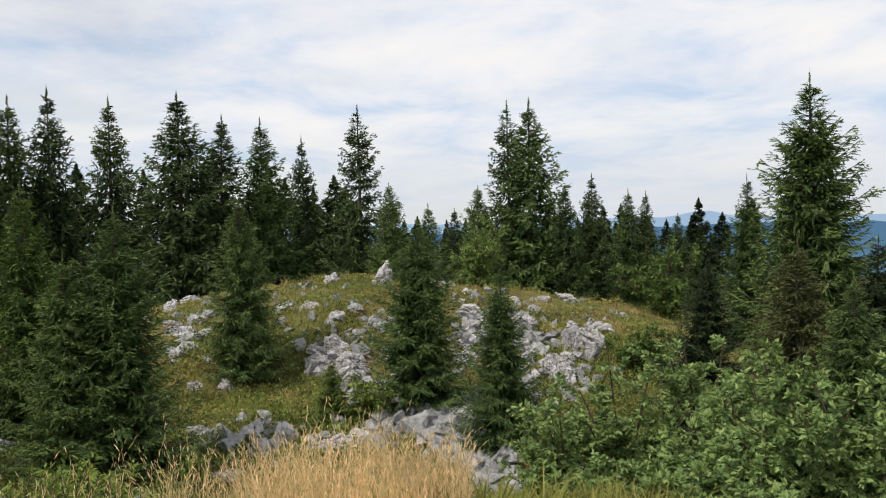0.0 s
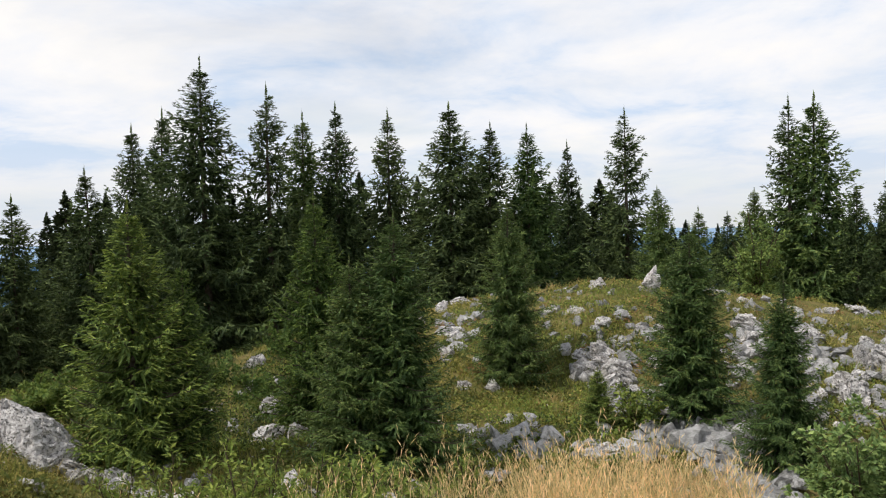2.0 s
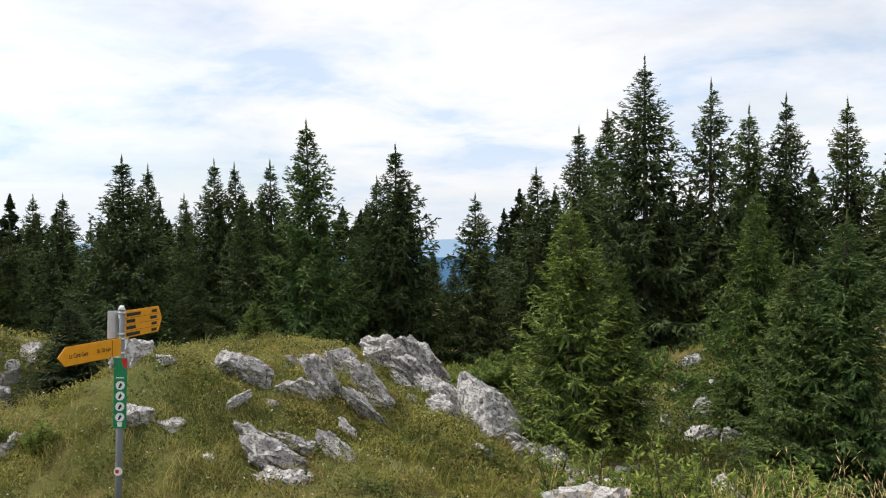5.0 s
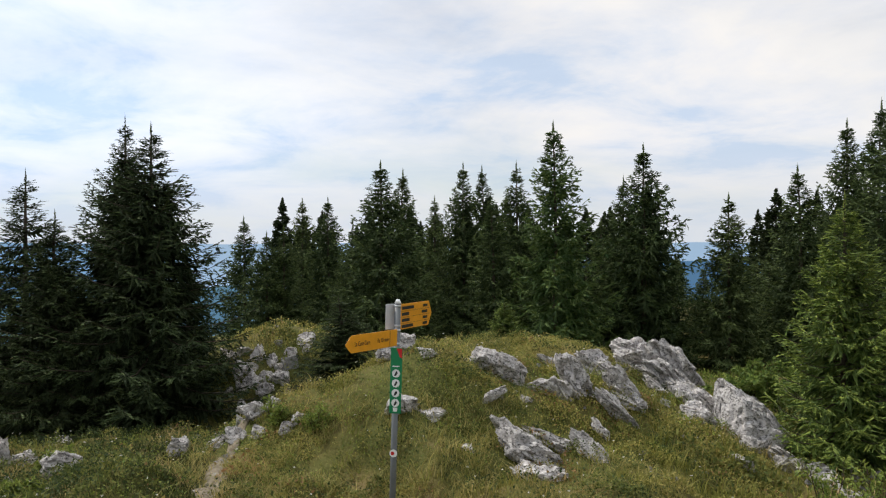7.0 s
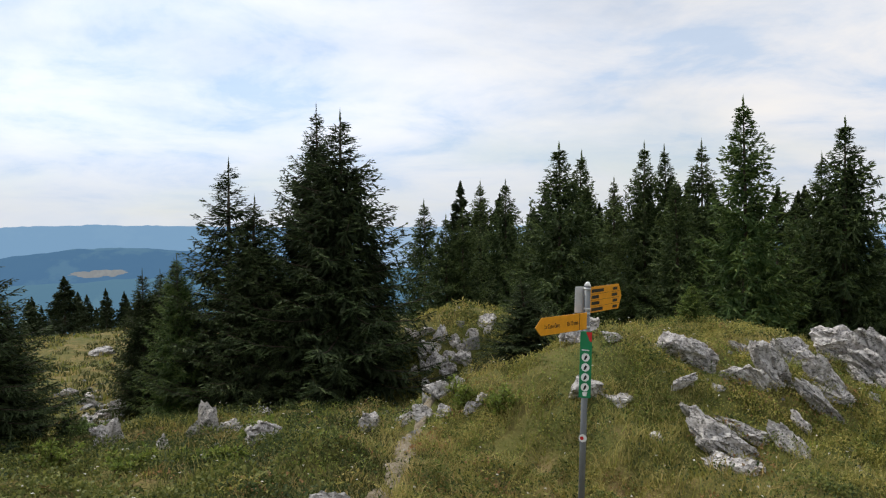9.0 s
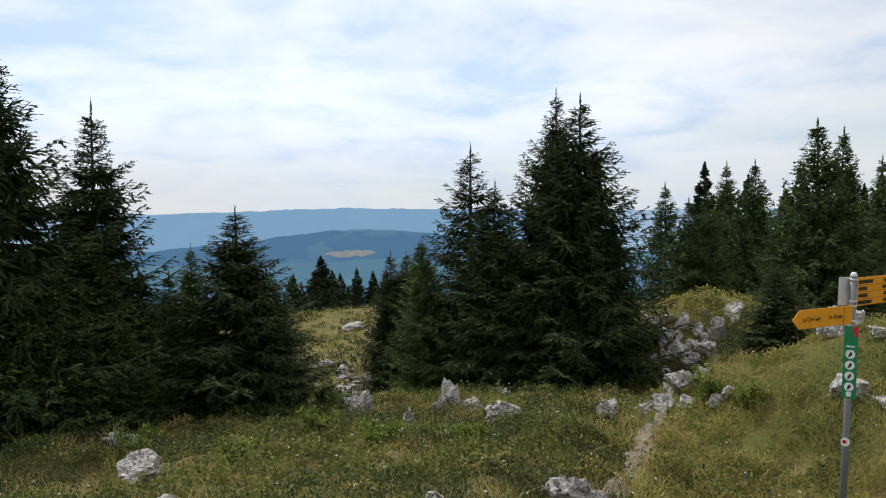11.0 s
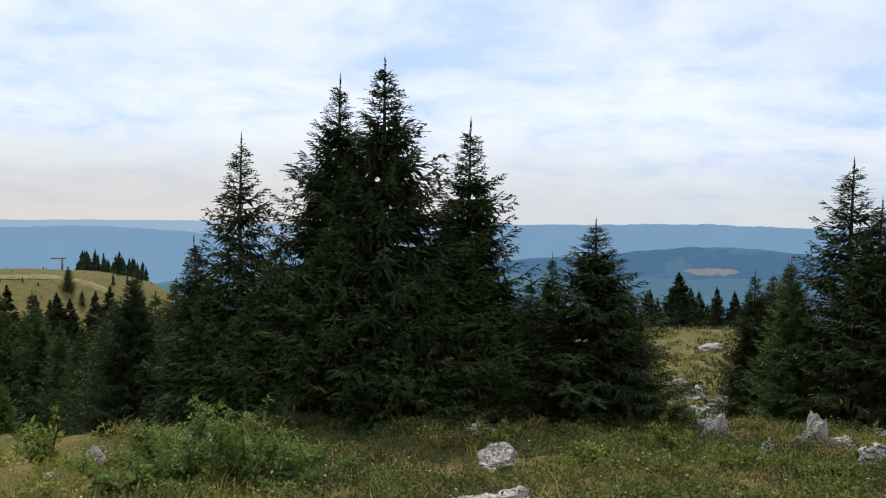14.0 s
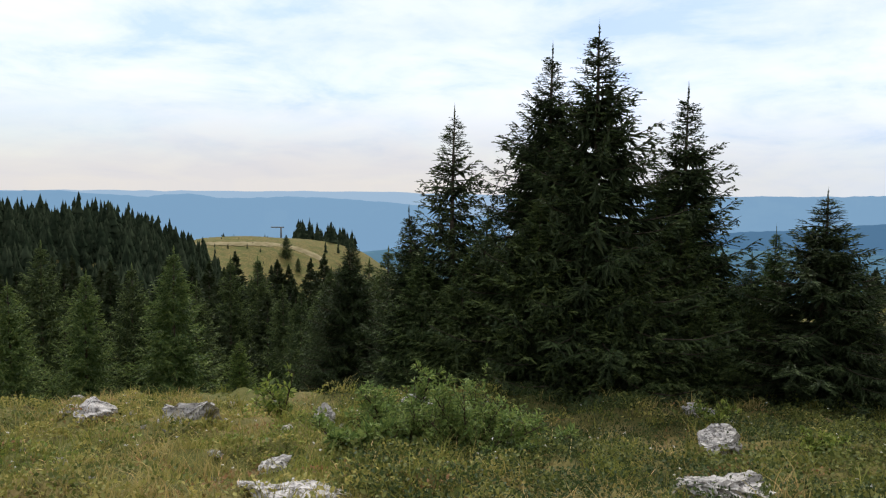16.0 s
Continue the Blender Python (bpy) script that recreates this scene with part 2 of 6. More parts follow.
M_GRASS = material("grass_blades", [(0.33, (0.135, 0.175, 0.036)), (0.47, (0.25, 0.26, 0.06)), (0.62, (0.42, 0.335, 0.13))], scale=0.9, rough=0.6, bump=0, island=0.42, spec=0.12, translucent=0.25)
M_STRAW = leaf_material("dry_grass_blades", (0.84, 0.65, 0.32))
# Lush grass whose green is darkened to carry the spruces' shade.
M_LUSH_SHADED = leaf_material("lush_shaded_blades", (0.078, 0.092, 0.029))
M_CUSHION = leaf_material("cushion_leaves", (0.37, 0.35, 0.095))
M_SCRUB = leaf_material("scrub_leaves", (0.165, 0.19, 0.05))
M_RUST = leaf_material("rusty_scrub_leaves", (0.32, 0.21, 0.085))
M_TUSSOCK = leaf_material("tussock_blades", (0.40, 0.37, 0.12))
M_FRESH = leaf_material("fresh_grass_blades", (0.265, 0.27, 0.06))
# Bilberry, kept very dark so that it also stands in for shade.
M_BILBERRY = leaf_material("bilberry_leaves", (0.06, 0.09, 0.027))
M_FLOWER = leaf_material("flower_petals", (0.78, 0.76, 0.70))
M_PATH = material("path_soil", [(0.35, (0.16, 0.13, 0.085)), (0.6, (0.31, 0.265, 0.195))], scale=14, rough=0.95, bump=0.7, bump_scale=45, spec=0.1)
# ---- ground ----
HILL_A, HILL_B = 48.0, 38.5        # heights of the far pasture hill and of the wooded ridge beside it (m)


def smooth(lo, hi, v):
    u = np.clip((np.asarray(v, float) - lo) / (hi - lo), 0, 1)
    return u * u * (3 - 2 * u)


def value_noise(x, y, seed=0):
    """Smooth noise of -1 to 1 on a unit lattice."""
    x, y = np.asarray(x, float), np.asarray(y, float)
    xi, yi = np.floor(x), np.floor(y)
    u, v = x - xi, y - yi
    u, v = u * u * (3 - 2 * u), v * v * (3 - 2 * v)

    def corner(a, b):
        s = np.sin(a * 127.1 + b * 311.7 + seed * 74.7) * 43758.5453
        return (s - np.floor(s)) * 2 - 1
    return (corner(xi, yi) * (1 - u) + corner(xi + 1, yi) * u) * (1 - v) + (corner(xi, yi + 1) * (1 - u) + corner(xi + 1, yi + 1) * u) * v


def hump(x, y, bearing, dist, height, deep, wide):
    """A rounded rise at a bearing and distance, so deep away from the eye and so wide across."""
    a = np.radians(bearing)
    ahead = -np.sin(a) * x + np.cos(a) * y - dist
    side = np.cos(a) * x + np.sin(a) * y
    return height * np.exp(-0.5 * ((ahead / deep) ** 2 + (side / wide) ** 2))


def plateau(x, y):
    """The far pasture hill: a broad top with two shoulders."""
    return HILL_A * np.tanh(1.7 * (hump(x, y, 140.5, 335, 1.0, 55, 27) + hump(x, y, 134.5, 345, 0.75, 45, 22)))


def ground_z(x, y):
    x, y = np.asarray(x, float), np.asarray(y, float)
    r = np.hypot(x, y)
    b = np.degrees(np.arctan2(-x, y))
    b = np.where(b < -100, b + 360, b)
    # over the hollow: a brink at 4 to 9 m and level land behind it
    right = -0.02 * r - 1.55 * smooth(3.8, 9.5, r)
    # the open side: a long even slope
    left = -0.035 * r - 0.125 * np.maximum(r - 4, 0) + 0.035 * np.maximum(r - 13, 0)
    left = left - 0.15 * np.clip(r - 13, 0, 30) * smooth(118, 135, b) * smooth(400, 200, r)
    w = smooth(66, 86, b) * smooth(330, 200, b)
    z = right * (1 - w) + left * w
    far = np.maximum(r - 45, 0)
    z = z - 0.09 * np.minimum(far, 420) * smooth(45, 140, r) - 0.045 * np.maximum(r - 465, 0)
    z = z - 0.06 * far * (1 - w) * smooth(700, 500, r)
    z = z + hump(x, y, 11, 20.5, 1.55, 4.2, 4.8) + hump(x, y, -8, 20.5, 0.75, 3.6, 4.5)     # the stony mound
    z = z + hump(x, y, 59, 12.6, 1.62, 3.2, 2.5)                                          # the mound by the signpost
    z = z + hump(x, y, 69.5, 9.8, 0.30, 1.1, 1.2) + hump(x, y, 68.2, 10.4, 0.55, 1.1, 1.1)                                           # its flank beside the path
    z = z - hump(x, y, 69, 6.2, 0.5, 1.9, 1.7)                                             # the dip at its foot
    z = z + hump(x, y, 75.0, 15.4, 1.38, 1.7, 1.5) - hump(x, y, 72.6, 12.4, 0.75, 0.9, 1.3)                                         # the stony rise behind the path
    z = z + hump(x, y, 96, 46, 1.6, 9, 12)
    z = z + plateau(x, y) + hump(x, y, 158, 230, HILL_B, 60, 42) + hump(x, y, 147.5, 200, 9.0, 40, 17)
    near = smooth(120, 30, r) * smooth(1.0, 4.0, r)
    z = z + near * (0.16 * value_noise(x * 0.42, y * 0.42, 1) + 0.09 * value_noise(x * 1.1, y * 1.1, 2) + 0.055 * value_noise(x * 2.7, y * 2.7, 3) + 0.02 * value_noise(x * 6.1, y * 6.1, 5))
    hummocks = smooth(16, 13, r) * smooth(4.0, 6.0, r) * smooth(36, 46, b)
    z = z + hummocks * (0.15 * np.abs(value_noise(x * 1.3, y * 1.3, 8)) + 0.11 * np.abs(value_noise(x * 2.9, y * 2.9, 9)) - 0.09)      # grassy hummocks
    z = z + smooth(60, 200, r) * (2.0 * value_noise(x / 60, y / 60, 4) + 1.2 * value_noise(x / 22, y / 22, 6))
    return z


def mesh_from(name, verts, faces, mat=None, flat=True):
    """A mesh from arrays of vertices and of equal-sided faces."""
    verts, faces = np.asarray(verts, np.float32), np.asarray(faces, np.int32)
    me = bpy.data.meshes.new(name)
    me.vertices.add(len(verts)); me.vertices.foreach_set("co", verts.ravel())
    n, k = faces.shape
    me.loops.add(n * k); me.loops.foreach_set("vertex_index", faces.ravel())
    me.polygons.add(n); me.polygons.foreach_set("loop_start", np.arange(0, n * k, k, dtype=np.int32))
    if not flat:
        me.polygons.foreach_set("use_smooth", np.ones(n, dtype=bool))
    me.update(calc_edges=True)
    if mat:
        me.materials.append(mat)
    return me


def make_ground():
    ang = np.concatenate([np.linspace(-42, 168, 430, endpoint=False), np.linspace(168, 318, 50, endpoint=False)])
    rad = np.concatenate([[0.4], np.linspace(0.9, 30, 130), np.geomspace(31, 700, 60), np.geomspace(760, 4800, 10)])
    A, R = np.meshgrid(np.radians(ang), rad)
    X, Y = -np.sin(A) * R, np.cos(A) * R
    Z = ground_z(X, Y)
    na, nr = len(ang), len(rad)
    idx = np.arange(nr * na).reshape(nr, na)
    q = np.stack([idx[:-1], np.roll(idx, -1, 1)[:-1], np.roll(idx, -1, 1)[1:], idx[1:]], -1).reshape(-1, 4)
    verts = np.stack([X, Y, Z], -1).reshape(-1, 3)
    hub = len(verts)
    verts = np.vstack([verts, [[0, 0, float(ground_z(0.0, 0.0))]]])
    me = mesh_from("ground", verts, q[:, ::-1], M_GROUND, flat=False)
    bm = bmesh.new(); bm.from_mesh(me); bm.verts.ensure_lookup_table()
    for i in range(na):
        bm.faces.new((bm.verts[hub], bm.verts[i], bm.verts[(i + 1) % na])).smooth = True
    bmesh.ops.recalc_face_normals(bm, faces=bm.faces)
    bm.to_mesh(me); bm.free()
    ob = new("ground", me)
    return tagged(ob, "uneven mountain pasture of short grass over limestone", "ground", kind="structure")


make_ground()


# ---- far land ----
def far_ridge(name, bearings, dist, tops, base_el, mat, label, rough=0.06, seed=0):
    """A far wooded ridge: its crest stands at the given heights in degrees, its foot at base_el."""
    ang = np.linspace(bearings[0], bearings[-1], 220)
    top = np.interp(ang, bearings, tops)
    top = top + rough * value_noise(ang * 0.9, ang * 0, seed) + rough * 0.4 * value_noise(ang * 3.1, ang * 0, seed + 1)
    rows = []
    for u in np.linspace(0, 1, 9):
        el = base_el + (top - base_el) * math.sin(u * math.pi / 2)
        d = dist * (0.88 + 0.12 * u)
        a = np.radians(ang)
        rows.append(np.stack([-np.sin(a) * d, np.cos(a) * d, 1.6 + np.tan(np.radians(el)) * d], -1))
    a = np.radians(ang)
    rows.append(np.stack([-np.sin(a) * dist * 1.06, np.cos(a) * dist * 1.06, 1.6 + np.tan(np.radians(np.full_like(ang, base_el))) * dist], -1))
    V = np.stack(rows)
    idx = np.arange(V.shape[0] * V.shape[1]).reshape(V.shape[:2])
    q = np.stack([idx[:-1, :-1], idx[:-1, 1:], idx[1:, 1:], idx[1:, :-1]], -1).reshape(-1, 4)
    return tagged(new(name, mesh_from(name, V.reshape(-1, 3), q, mat, flat=False)), label, "hills", kind="structure")


# A blue glow painted over each surface stands in for haze.
M_FAR1 = hazed_material("hazed_far_woods", (0.035, 0.06, 0.045), (0.10, 0.15, 0.09), (0.115, 0.255, 0.46), 0.72, 0.006)
M_FAR2 = hazed_material("hazed_farther_woods", (0.035, 0.06, 0.045), (0.09, 0.12, 0.08), (0.26, 0.45, 0.68), 0.88, 0.004)
M_FAR3 = hazed_material("hazed_farthest_hills", (0.05, 0.07, 0.07), (0.09, 0.12, 0.1), (0.40, 0.565, 0.76), 0.95, 0.004)
M_VALLEY = hazed_material("valley_haze", (0.035, 0.06, 0.045), (0.12, 0.17, 0.10), (0.15, 0.31, 0.46), 0.72, 0.010)

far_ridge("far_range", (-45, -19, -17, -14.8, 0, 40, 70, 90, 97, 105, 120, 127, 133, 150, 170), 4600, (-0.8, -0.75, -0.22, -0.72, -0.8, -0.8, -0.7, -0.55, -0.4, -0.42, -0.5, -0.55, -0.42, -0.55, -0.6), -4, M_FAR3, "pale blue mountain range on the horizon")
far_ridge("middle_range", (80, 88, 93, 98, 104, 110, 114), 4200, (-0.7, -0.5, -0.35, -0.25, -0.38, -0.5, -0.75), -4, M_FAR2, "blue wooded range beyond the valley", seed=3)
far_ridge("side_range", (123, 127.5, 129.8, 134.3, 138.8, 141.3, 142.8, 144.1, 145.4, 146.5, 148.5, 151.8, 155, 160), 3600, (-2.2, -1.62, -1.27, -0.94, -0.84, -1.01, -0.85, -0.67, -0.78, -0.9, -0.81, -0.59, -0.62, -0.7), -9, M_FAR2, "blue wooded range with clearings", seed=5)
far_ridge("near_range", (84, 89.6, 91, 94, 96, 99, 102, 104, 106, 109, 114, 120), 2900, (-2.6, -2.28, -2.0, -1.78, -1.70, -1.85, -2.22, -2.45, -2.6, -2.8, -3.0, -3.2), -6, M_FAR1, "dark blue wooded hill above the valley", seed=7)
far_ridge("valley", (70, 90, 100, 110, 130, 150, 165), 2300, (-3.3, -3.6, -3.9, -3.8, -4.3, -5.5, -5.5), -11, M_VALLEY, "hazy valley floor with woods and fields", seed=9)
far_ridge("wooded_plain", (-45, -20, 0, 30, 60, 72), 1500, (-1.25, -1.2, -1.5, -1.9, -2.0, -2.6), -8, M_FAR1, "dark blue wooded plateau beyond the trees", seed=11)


# ---- trees ----
def tube(path, radii, sides=6):
    """Rings round a path, as vertices and triangles."""
    path = np.asarray(path, float)
    verts, faces = [], []
    for i, (p, r) in enumerate(zip(path, radii)):
        d = path[min(i + 1, len(path) - 1)] - path[max(i - 1, 0)]
        d = d / (np.linalg.norm(d) + 1e-9)
        u = np.cross(d, (0.0, 0.0, 1.0) if abs(d[2]) < 0.9 else (1.0, 0.0, 0.0))
        u /= np.linalg.norm(u)
        v = np.cross(d, u)
        for k in range(sides):
            a = 2 * math.pi * k / sides
            verts.append(p + r * (math.cos(a) * u + math.sin(a) * v))
    for i in range(len(path) - 1):
        for k in range(sides):
            a, b = i * sides + k, i * sides + (k + 1) % sides
            c, d = a + sides, b + sides
            faces += [(a, b, d), (a, d, c)]
    return np.array(verts), np.array(faces)


def join(pieces):
    verts, faces, n = [], [], 0
    for v, f in pieces:
        verts.append(v); faces.append(np.asarray(f) + n); n += len(v)
    return np.vstack(verts), np.vstack(faces)


def kites(rng, start, way, length, width):
    """Needle-clad shoots: each a slim kite folded along its middle, rolled at random about its own axis."""
    ax = way / (np.linalg.norm(way, axis=1)[:, None] + 1e-9)
    q = rng.normal(size=ax.shape) * 0.55 + np.cross(ax, (0.0, 0.0, 1.0))
    q -= (q * ax).sum(1)[:, None] * ax
    q /= np.linalg.norm(q, axis=1)[:, None] + 1e-9
    r = np.cross(ax, q)
    length, half = length[:, None], 0.5 * width[:, None]
    mid = start + ax * length * rng.uniform(0.22, 0.45, len(ax))[:, None]
    tip = start + ax * length
    a, b = mid + q * half - r * half * 0.55, mid - q * half - r * half * 0.55
    return np.stack([np.stack([start, a, tip], 1), np.stack([start, tip, b], 1)], 1)


SPIRE_V, SPIRE_R = (0, 0.03, 0.10, 0.25, 0.50, 0.80, 1.0), (0.0, 0.035, 0.14, 0.39, 0.68, 0.97, 1.0)


def spruce_meshes(name, seed, mat, height=6.0, radius=1.5, shape=0.85, droop=0.3, step=0.12, shoot=0.048, length=0.095, width=0.034, hanging=0.22, gaps=0.10, leader=0.62, open_top=0.0, wood=True, young=None, core=1.0):
    """Trunk, limbs and needle crown of a spruce: whorled limbs, combs of twigs on them, and short needle-clad shoots on the twigs."""
    rng = np.random.default_rng(seed)
    H = height
    sway = rng.normal(size=2) * 0.010 * H

    def at_trunk(z):
        return np.stack([sway[0] * np.sin(z / H * 3), sway[1] * np.sin(z / H * 2.3), z], -1)
    zs = np.linspace(-0.25, H, 14)
    trunk = tube(at_trunk(zs), 0.015 * H * (1 - np.clip(zs / H, 0, 1)) ** 0.8 + 0.005, 8)
    limbs = []
    base, way, size, fresh = [], [], [], []           # twigs
    inner = []                                        # coarse shaded sprays near the trunk
    z, lopsided = 0.03 * H, rng.uniform(0, 6.283)
    while z < H - leader * 0.5:
        u = z / H
        n = int(rng.integers(5, 8)) if z < H - 1.2 else int(rng.integers(4, 6))
        phase, reach = rng.random() * 6.283, rng.uniform(0.86, 1.08)
        extra = 4 if u < 0.93 else 2
        for k in range(n + extra):
            weak = k >= n
            if rng.random() < gaps * (1 + open_top * (u > 0.5)):
                continue
            zz = z + (rng.uniform(0.04, 0.26) * (1 - 0.5 * u) if weak else rng.uniform(-0.05, 0.05))
            v = max(0.0, 1 - zz / H)
            full = radius * float(np.interp(v, SPIRE_V, SPIRE_R)) ** shape * (0.80 + 0.20 * min(1.0, zz / (0.12 * H)))
            th = rng.random() * 6.283 if weak else phase + k * 6.283 / n + rng.uniform(-0.3, 0.3)
            L = full * reach * rng.uniform(0.74, 1.04) * (rng.uniform(0.5, 0.85) if weak else 1.0) * (1 + 0.10 * math.cos(th - lopsided)) + 0.02
            out, side, up = np.array([math.cos(th), math.sin(th), 0.0]), np.array([-math.sin(th), math.cos(th), 0.0]), np.array([0, 0, 1.0])
            rise = 0.50 * u ** 3 + 0.04 - droop * (1 - u) + rng.normal() * 0.09
            bend = rng.normal() * 0.12
            root = at_trunk(np.array(zz))

            def along(t):
                t = np.asarray(t, float)[:, None]
                return root + L * (t * out + (rise * t - 0.10 * np.sin(t * math.pi) * (1 - u) + 0.20 * t ** 2.6) * up + bend * t ** 2 * side)
            ts = np.linspace(0, 1, 5)
            limbs.append(tube(along(ts), 0.010 * (L + 0.2) * (1 - ts * 0.85) + 0.002, 3))
            st = min(step * (1 - 0.35 * u), 0.25 * L)
            t = np.arange(0.14, 1.0, st / L)
            t = np.clip(np.concatenate([t, t + 0.4 * st / L]) + rng.normal(size=2 * len(t)) * 0.15 * st / L, 0.1, 0.98)
            sg = np.where(np.arange(len(t)) < len(t) // 2, -1.0, 1.0)
            l = np.minimum((0.40 * (1 - t) * L + 0.13) * rng.uniform(0.65, 1.15, len(t)) * (0.55 + 0.45 * np.minimum(1, t / 0.35)), 0.62)
            d = out * rng.uniform(0.65, 1.0, len(t))[:, None] + side * (sg * rng.uniform(0.4, 0.85, len(t)))[:, None] + up * (0.30 * rise - 0.20 * (1 - u) + rng.normal(size=len(t)) * 0.17)[:, None]
            hang = (rng.random(len(t)) < hanging) & (u < 0.75) & (t > 0.25)          # hanging twigs under the limb
            d[hang] = d[hang] * 0.5 - up * 0.85
            l[hang] = np.minimum(l[hang], 0.34)
            d /= np.linalg.norm(d, axis=1)[:, None]
            base.append(along(t)); way.append(d * l[:, None]); fresh.append(t * ~hang)
            tip = along([0.80, 1.0])
            base.append(tip[:1]); way.append((tip[1:] - tip[:1]) * 1.15 + up * 0.02); fresh.append(np.ones(1))
            if core and L > 0.35 and u < 0.9:
                m = max(1, int(L / step * 1.5 * core))
                p = along(rng.uniform(0.04, 0.50, m))
                inner.append((p, out * 0.5 + side * rng.normal(size=m)[:, None] * 0.6 - up * rng.uniform(0.1, 0.8, m)[:, None], np.full(m, 0.36 * min(1.0, 0.45 + 0.4 * L))))
        z += max(0.10, 0.235 * (1 - 0.50 * u)) * rng.uniform(0.85, 1.15) * (H / 6.0) ** 0.5
    base, way, fresh = np.vstack(base), np.vstack(way), np.concatenate(fresh)
    span = np.linalg.norm(way, axis=1)
    small = np.clip((H - base[:, 2]) / (0.20 * H), 0.55, 1.0)
    count = np.maximum(1, (span / (shoot * small) + rng.random(len(span))).astype(int))
    k = np.repeat(np.arange(len(span)), count)
    f = rng.random(len(k))
    ax = way[k] / (span[k, None] + 1e-9)
    lat = np.cross(ax, (0.0, 0.0, 1.0)) * np.where(rng.random(len(k)) < 0.5, -1.0, 1.0)[:, None]
    d = ax * 0.8 + lat * (0.62 * rng.uniform(0.5, 1.2, len(k)))[:, None] + rng.normal(size=ax.shape) * 0.16
    ln = length * small[k] * (1.15 - 0.45 * f) * rng.uniform(0.6, 1.2, len(k))
    # the twigs themselves, then the leader with its bud shoots
    P = [base[k] + way[k] * f[:, None], base]
    D = [d, way / (span[:, None] + 1e-9) + rng.normal(size=way.shape) * 0.03]
    Ln = [ln, span + 0.5 * length * small]
    Wd = [1.15 * width * small[k] * rng.uniform(0.7, 1.3, len(k)), 0.85 * width * small * rng.uniform(0.7, 1.2, len(span))]
    Yg = [(fresh[k] > 0.55) & (f > 0.35) & (rng.random(len(k)) < 0.7), fresh > 0.45]
    zl = H - leader + leader * 1.05 * rng.random(54)
    P.append(at_trunk(zl)); a = rng.random(54) * 6.283
    D.append(np.stack([np.cos(a), np.sin(a), np.full(54, 0.9)], -1))
    Ln.append(0.65 * length * (0.45 + (H - zl) / leader)); Wd.append(np.full(54, 1.0 * width)); Yg.append(np.ones(54, bool))
    P.append(at_trunk(np.array([H - 0.35 * leader]))); D.append(np.array([[0, 0, 1.0]])); Ln.append(np.array([0.58 * leader])); Wd.append(np.array([1.1 * width])); Yg.append(np.ones(1, bool))
    V = kites(rng, np.vstack(P), np.vstack(D), np.concatenate(Ln), np.concatenate(Wd)).reshape(-1, 3)
    young_faces = np.repeat(np.concatenate(Yg), 2)
    if inner:
        ip, iw, il = (np.concatenate(x) for x in zip(*inner))
        iv = kites(rng, ip, iw, il * rng.uniform(0.7, 1.3, len(il)), il * 0.24).reshape(-1, 3)
        V = np.vstack([V, iv]); young_faces = np.concatenate([young_faces, np.zeros(len(iv) // 3, bool)])
    crown = mesh_from(name + "_crown", V, np.arange(len(V)).reshape(-1, 3), mat)
    if young:                                   # last years' shoots are paler, with lit bough tips painted in
        crown.materials.append(young)
        crown.polygons.foreach_set("material_index", young_faces.astype(np.int32))
    tv, tf = join([trunk] + (limbs if wood else []))
    return (mesh_from(name + "_trunk", tv, tf, M_BARK, False), crown, height)


SPRUCES = {}


def spruce(kind, bearing, dist, top, width=1.0, turn=None, label="", group="spruces", sink=0.05):
    """One spruce of a kind, whose tip stands at the height top (m, world) over its place; width scales its spread."""
    tm, cm, h = SPRUCES[kind]
    x, y = polar(bearing, dist)
    z = float(ground_z(x, y)) - sink
    s = (top - z) / h
    ob = new("spruce_tree")
    ob.matrix_world = pose(x, y, z, 0, 0, (bearing * 37.0) % 360 if turn is None else turn) @ Matrix.Diagonal((s * width, s * width, s, 1))
    for nm, me in (("trunk", tm), ("crown", cm)):
        new(nm, me).parent = ob
    return tagged(ob, label or LABELS[kind], "tree", group)


LABELS = {}
KINDS = (
    ("dark1", 11, M_DARK_SHADED, dict(radius=2.05, shape=1.25, core=2.0), "dark green spruce with dense drooping boughs"),
    ("dark2", 12, M_DARK_SHADED, dict(radius=2.3, shape=1.25, gaps=0.07, core=2.0), "dark green spruce with broad layered boughs"),
    ("dark3", 13, M_DARK_SHADED, dict(radius=1.95, shape=1.28, gaps=0.12, core=2.0), "dark green spruce with ragged boughs"),
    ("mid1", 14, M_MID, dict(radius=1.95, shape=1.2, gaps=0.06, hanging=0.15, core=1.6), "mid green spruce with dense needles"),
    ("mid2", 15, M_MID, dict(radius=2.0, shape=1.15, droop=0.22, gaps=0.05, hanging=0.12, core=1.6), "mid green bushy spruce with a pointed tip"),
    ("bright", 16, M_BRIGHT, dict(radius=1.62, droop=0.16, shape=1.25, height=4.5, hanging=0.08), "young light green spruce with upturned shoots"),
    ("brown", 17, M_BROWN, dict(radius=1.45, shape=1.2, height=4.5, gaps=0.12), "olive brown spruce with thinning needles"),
    ("thin", 18, M_DARK_SHADED, dict(radius=2.0, shape=1.15, gaps=0.16, height=6.5, droop=0.12, open_top=1.4, leader=0.7, core=0.6), "slender spruce with sparse open boughs"),
    ("big", 19, M_DARK_SHADED, dict(radius=2.95, shape=1.25, height=8.0, gaps=0.07, leader=0.7, core=2.0), "tall dark green spruce with a long leader"),
)
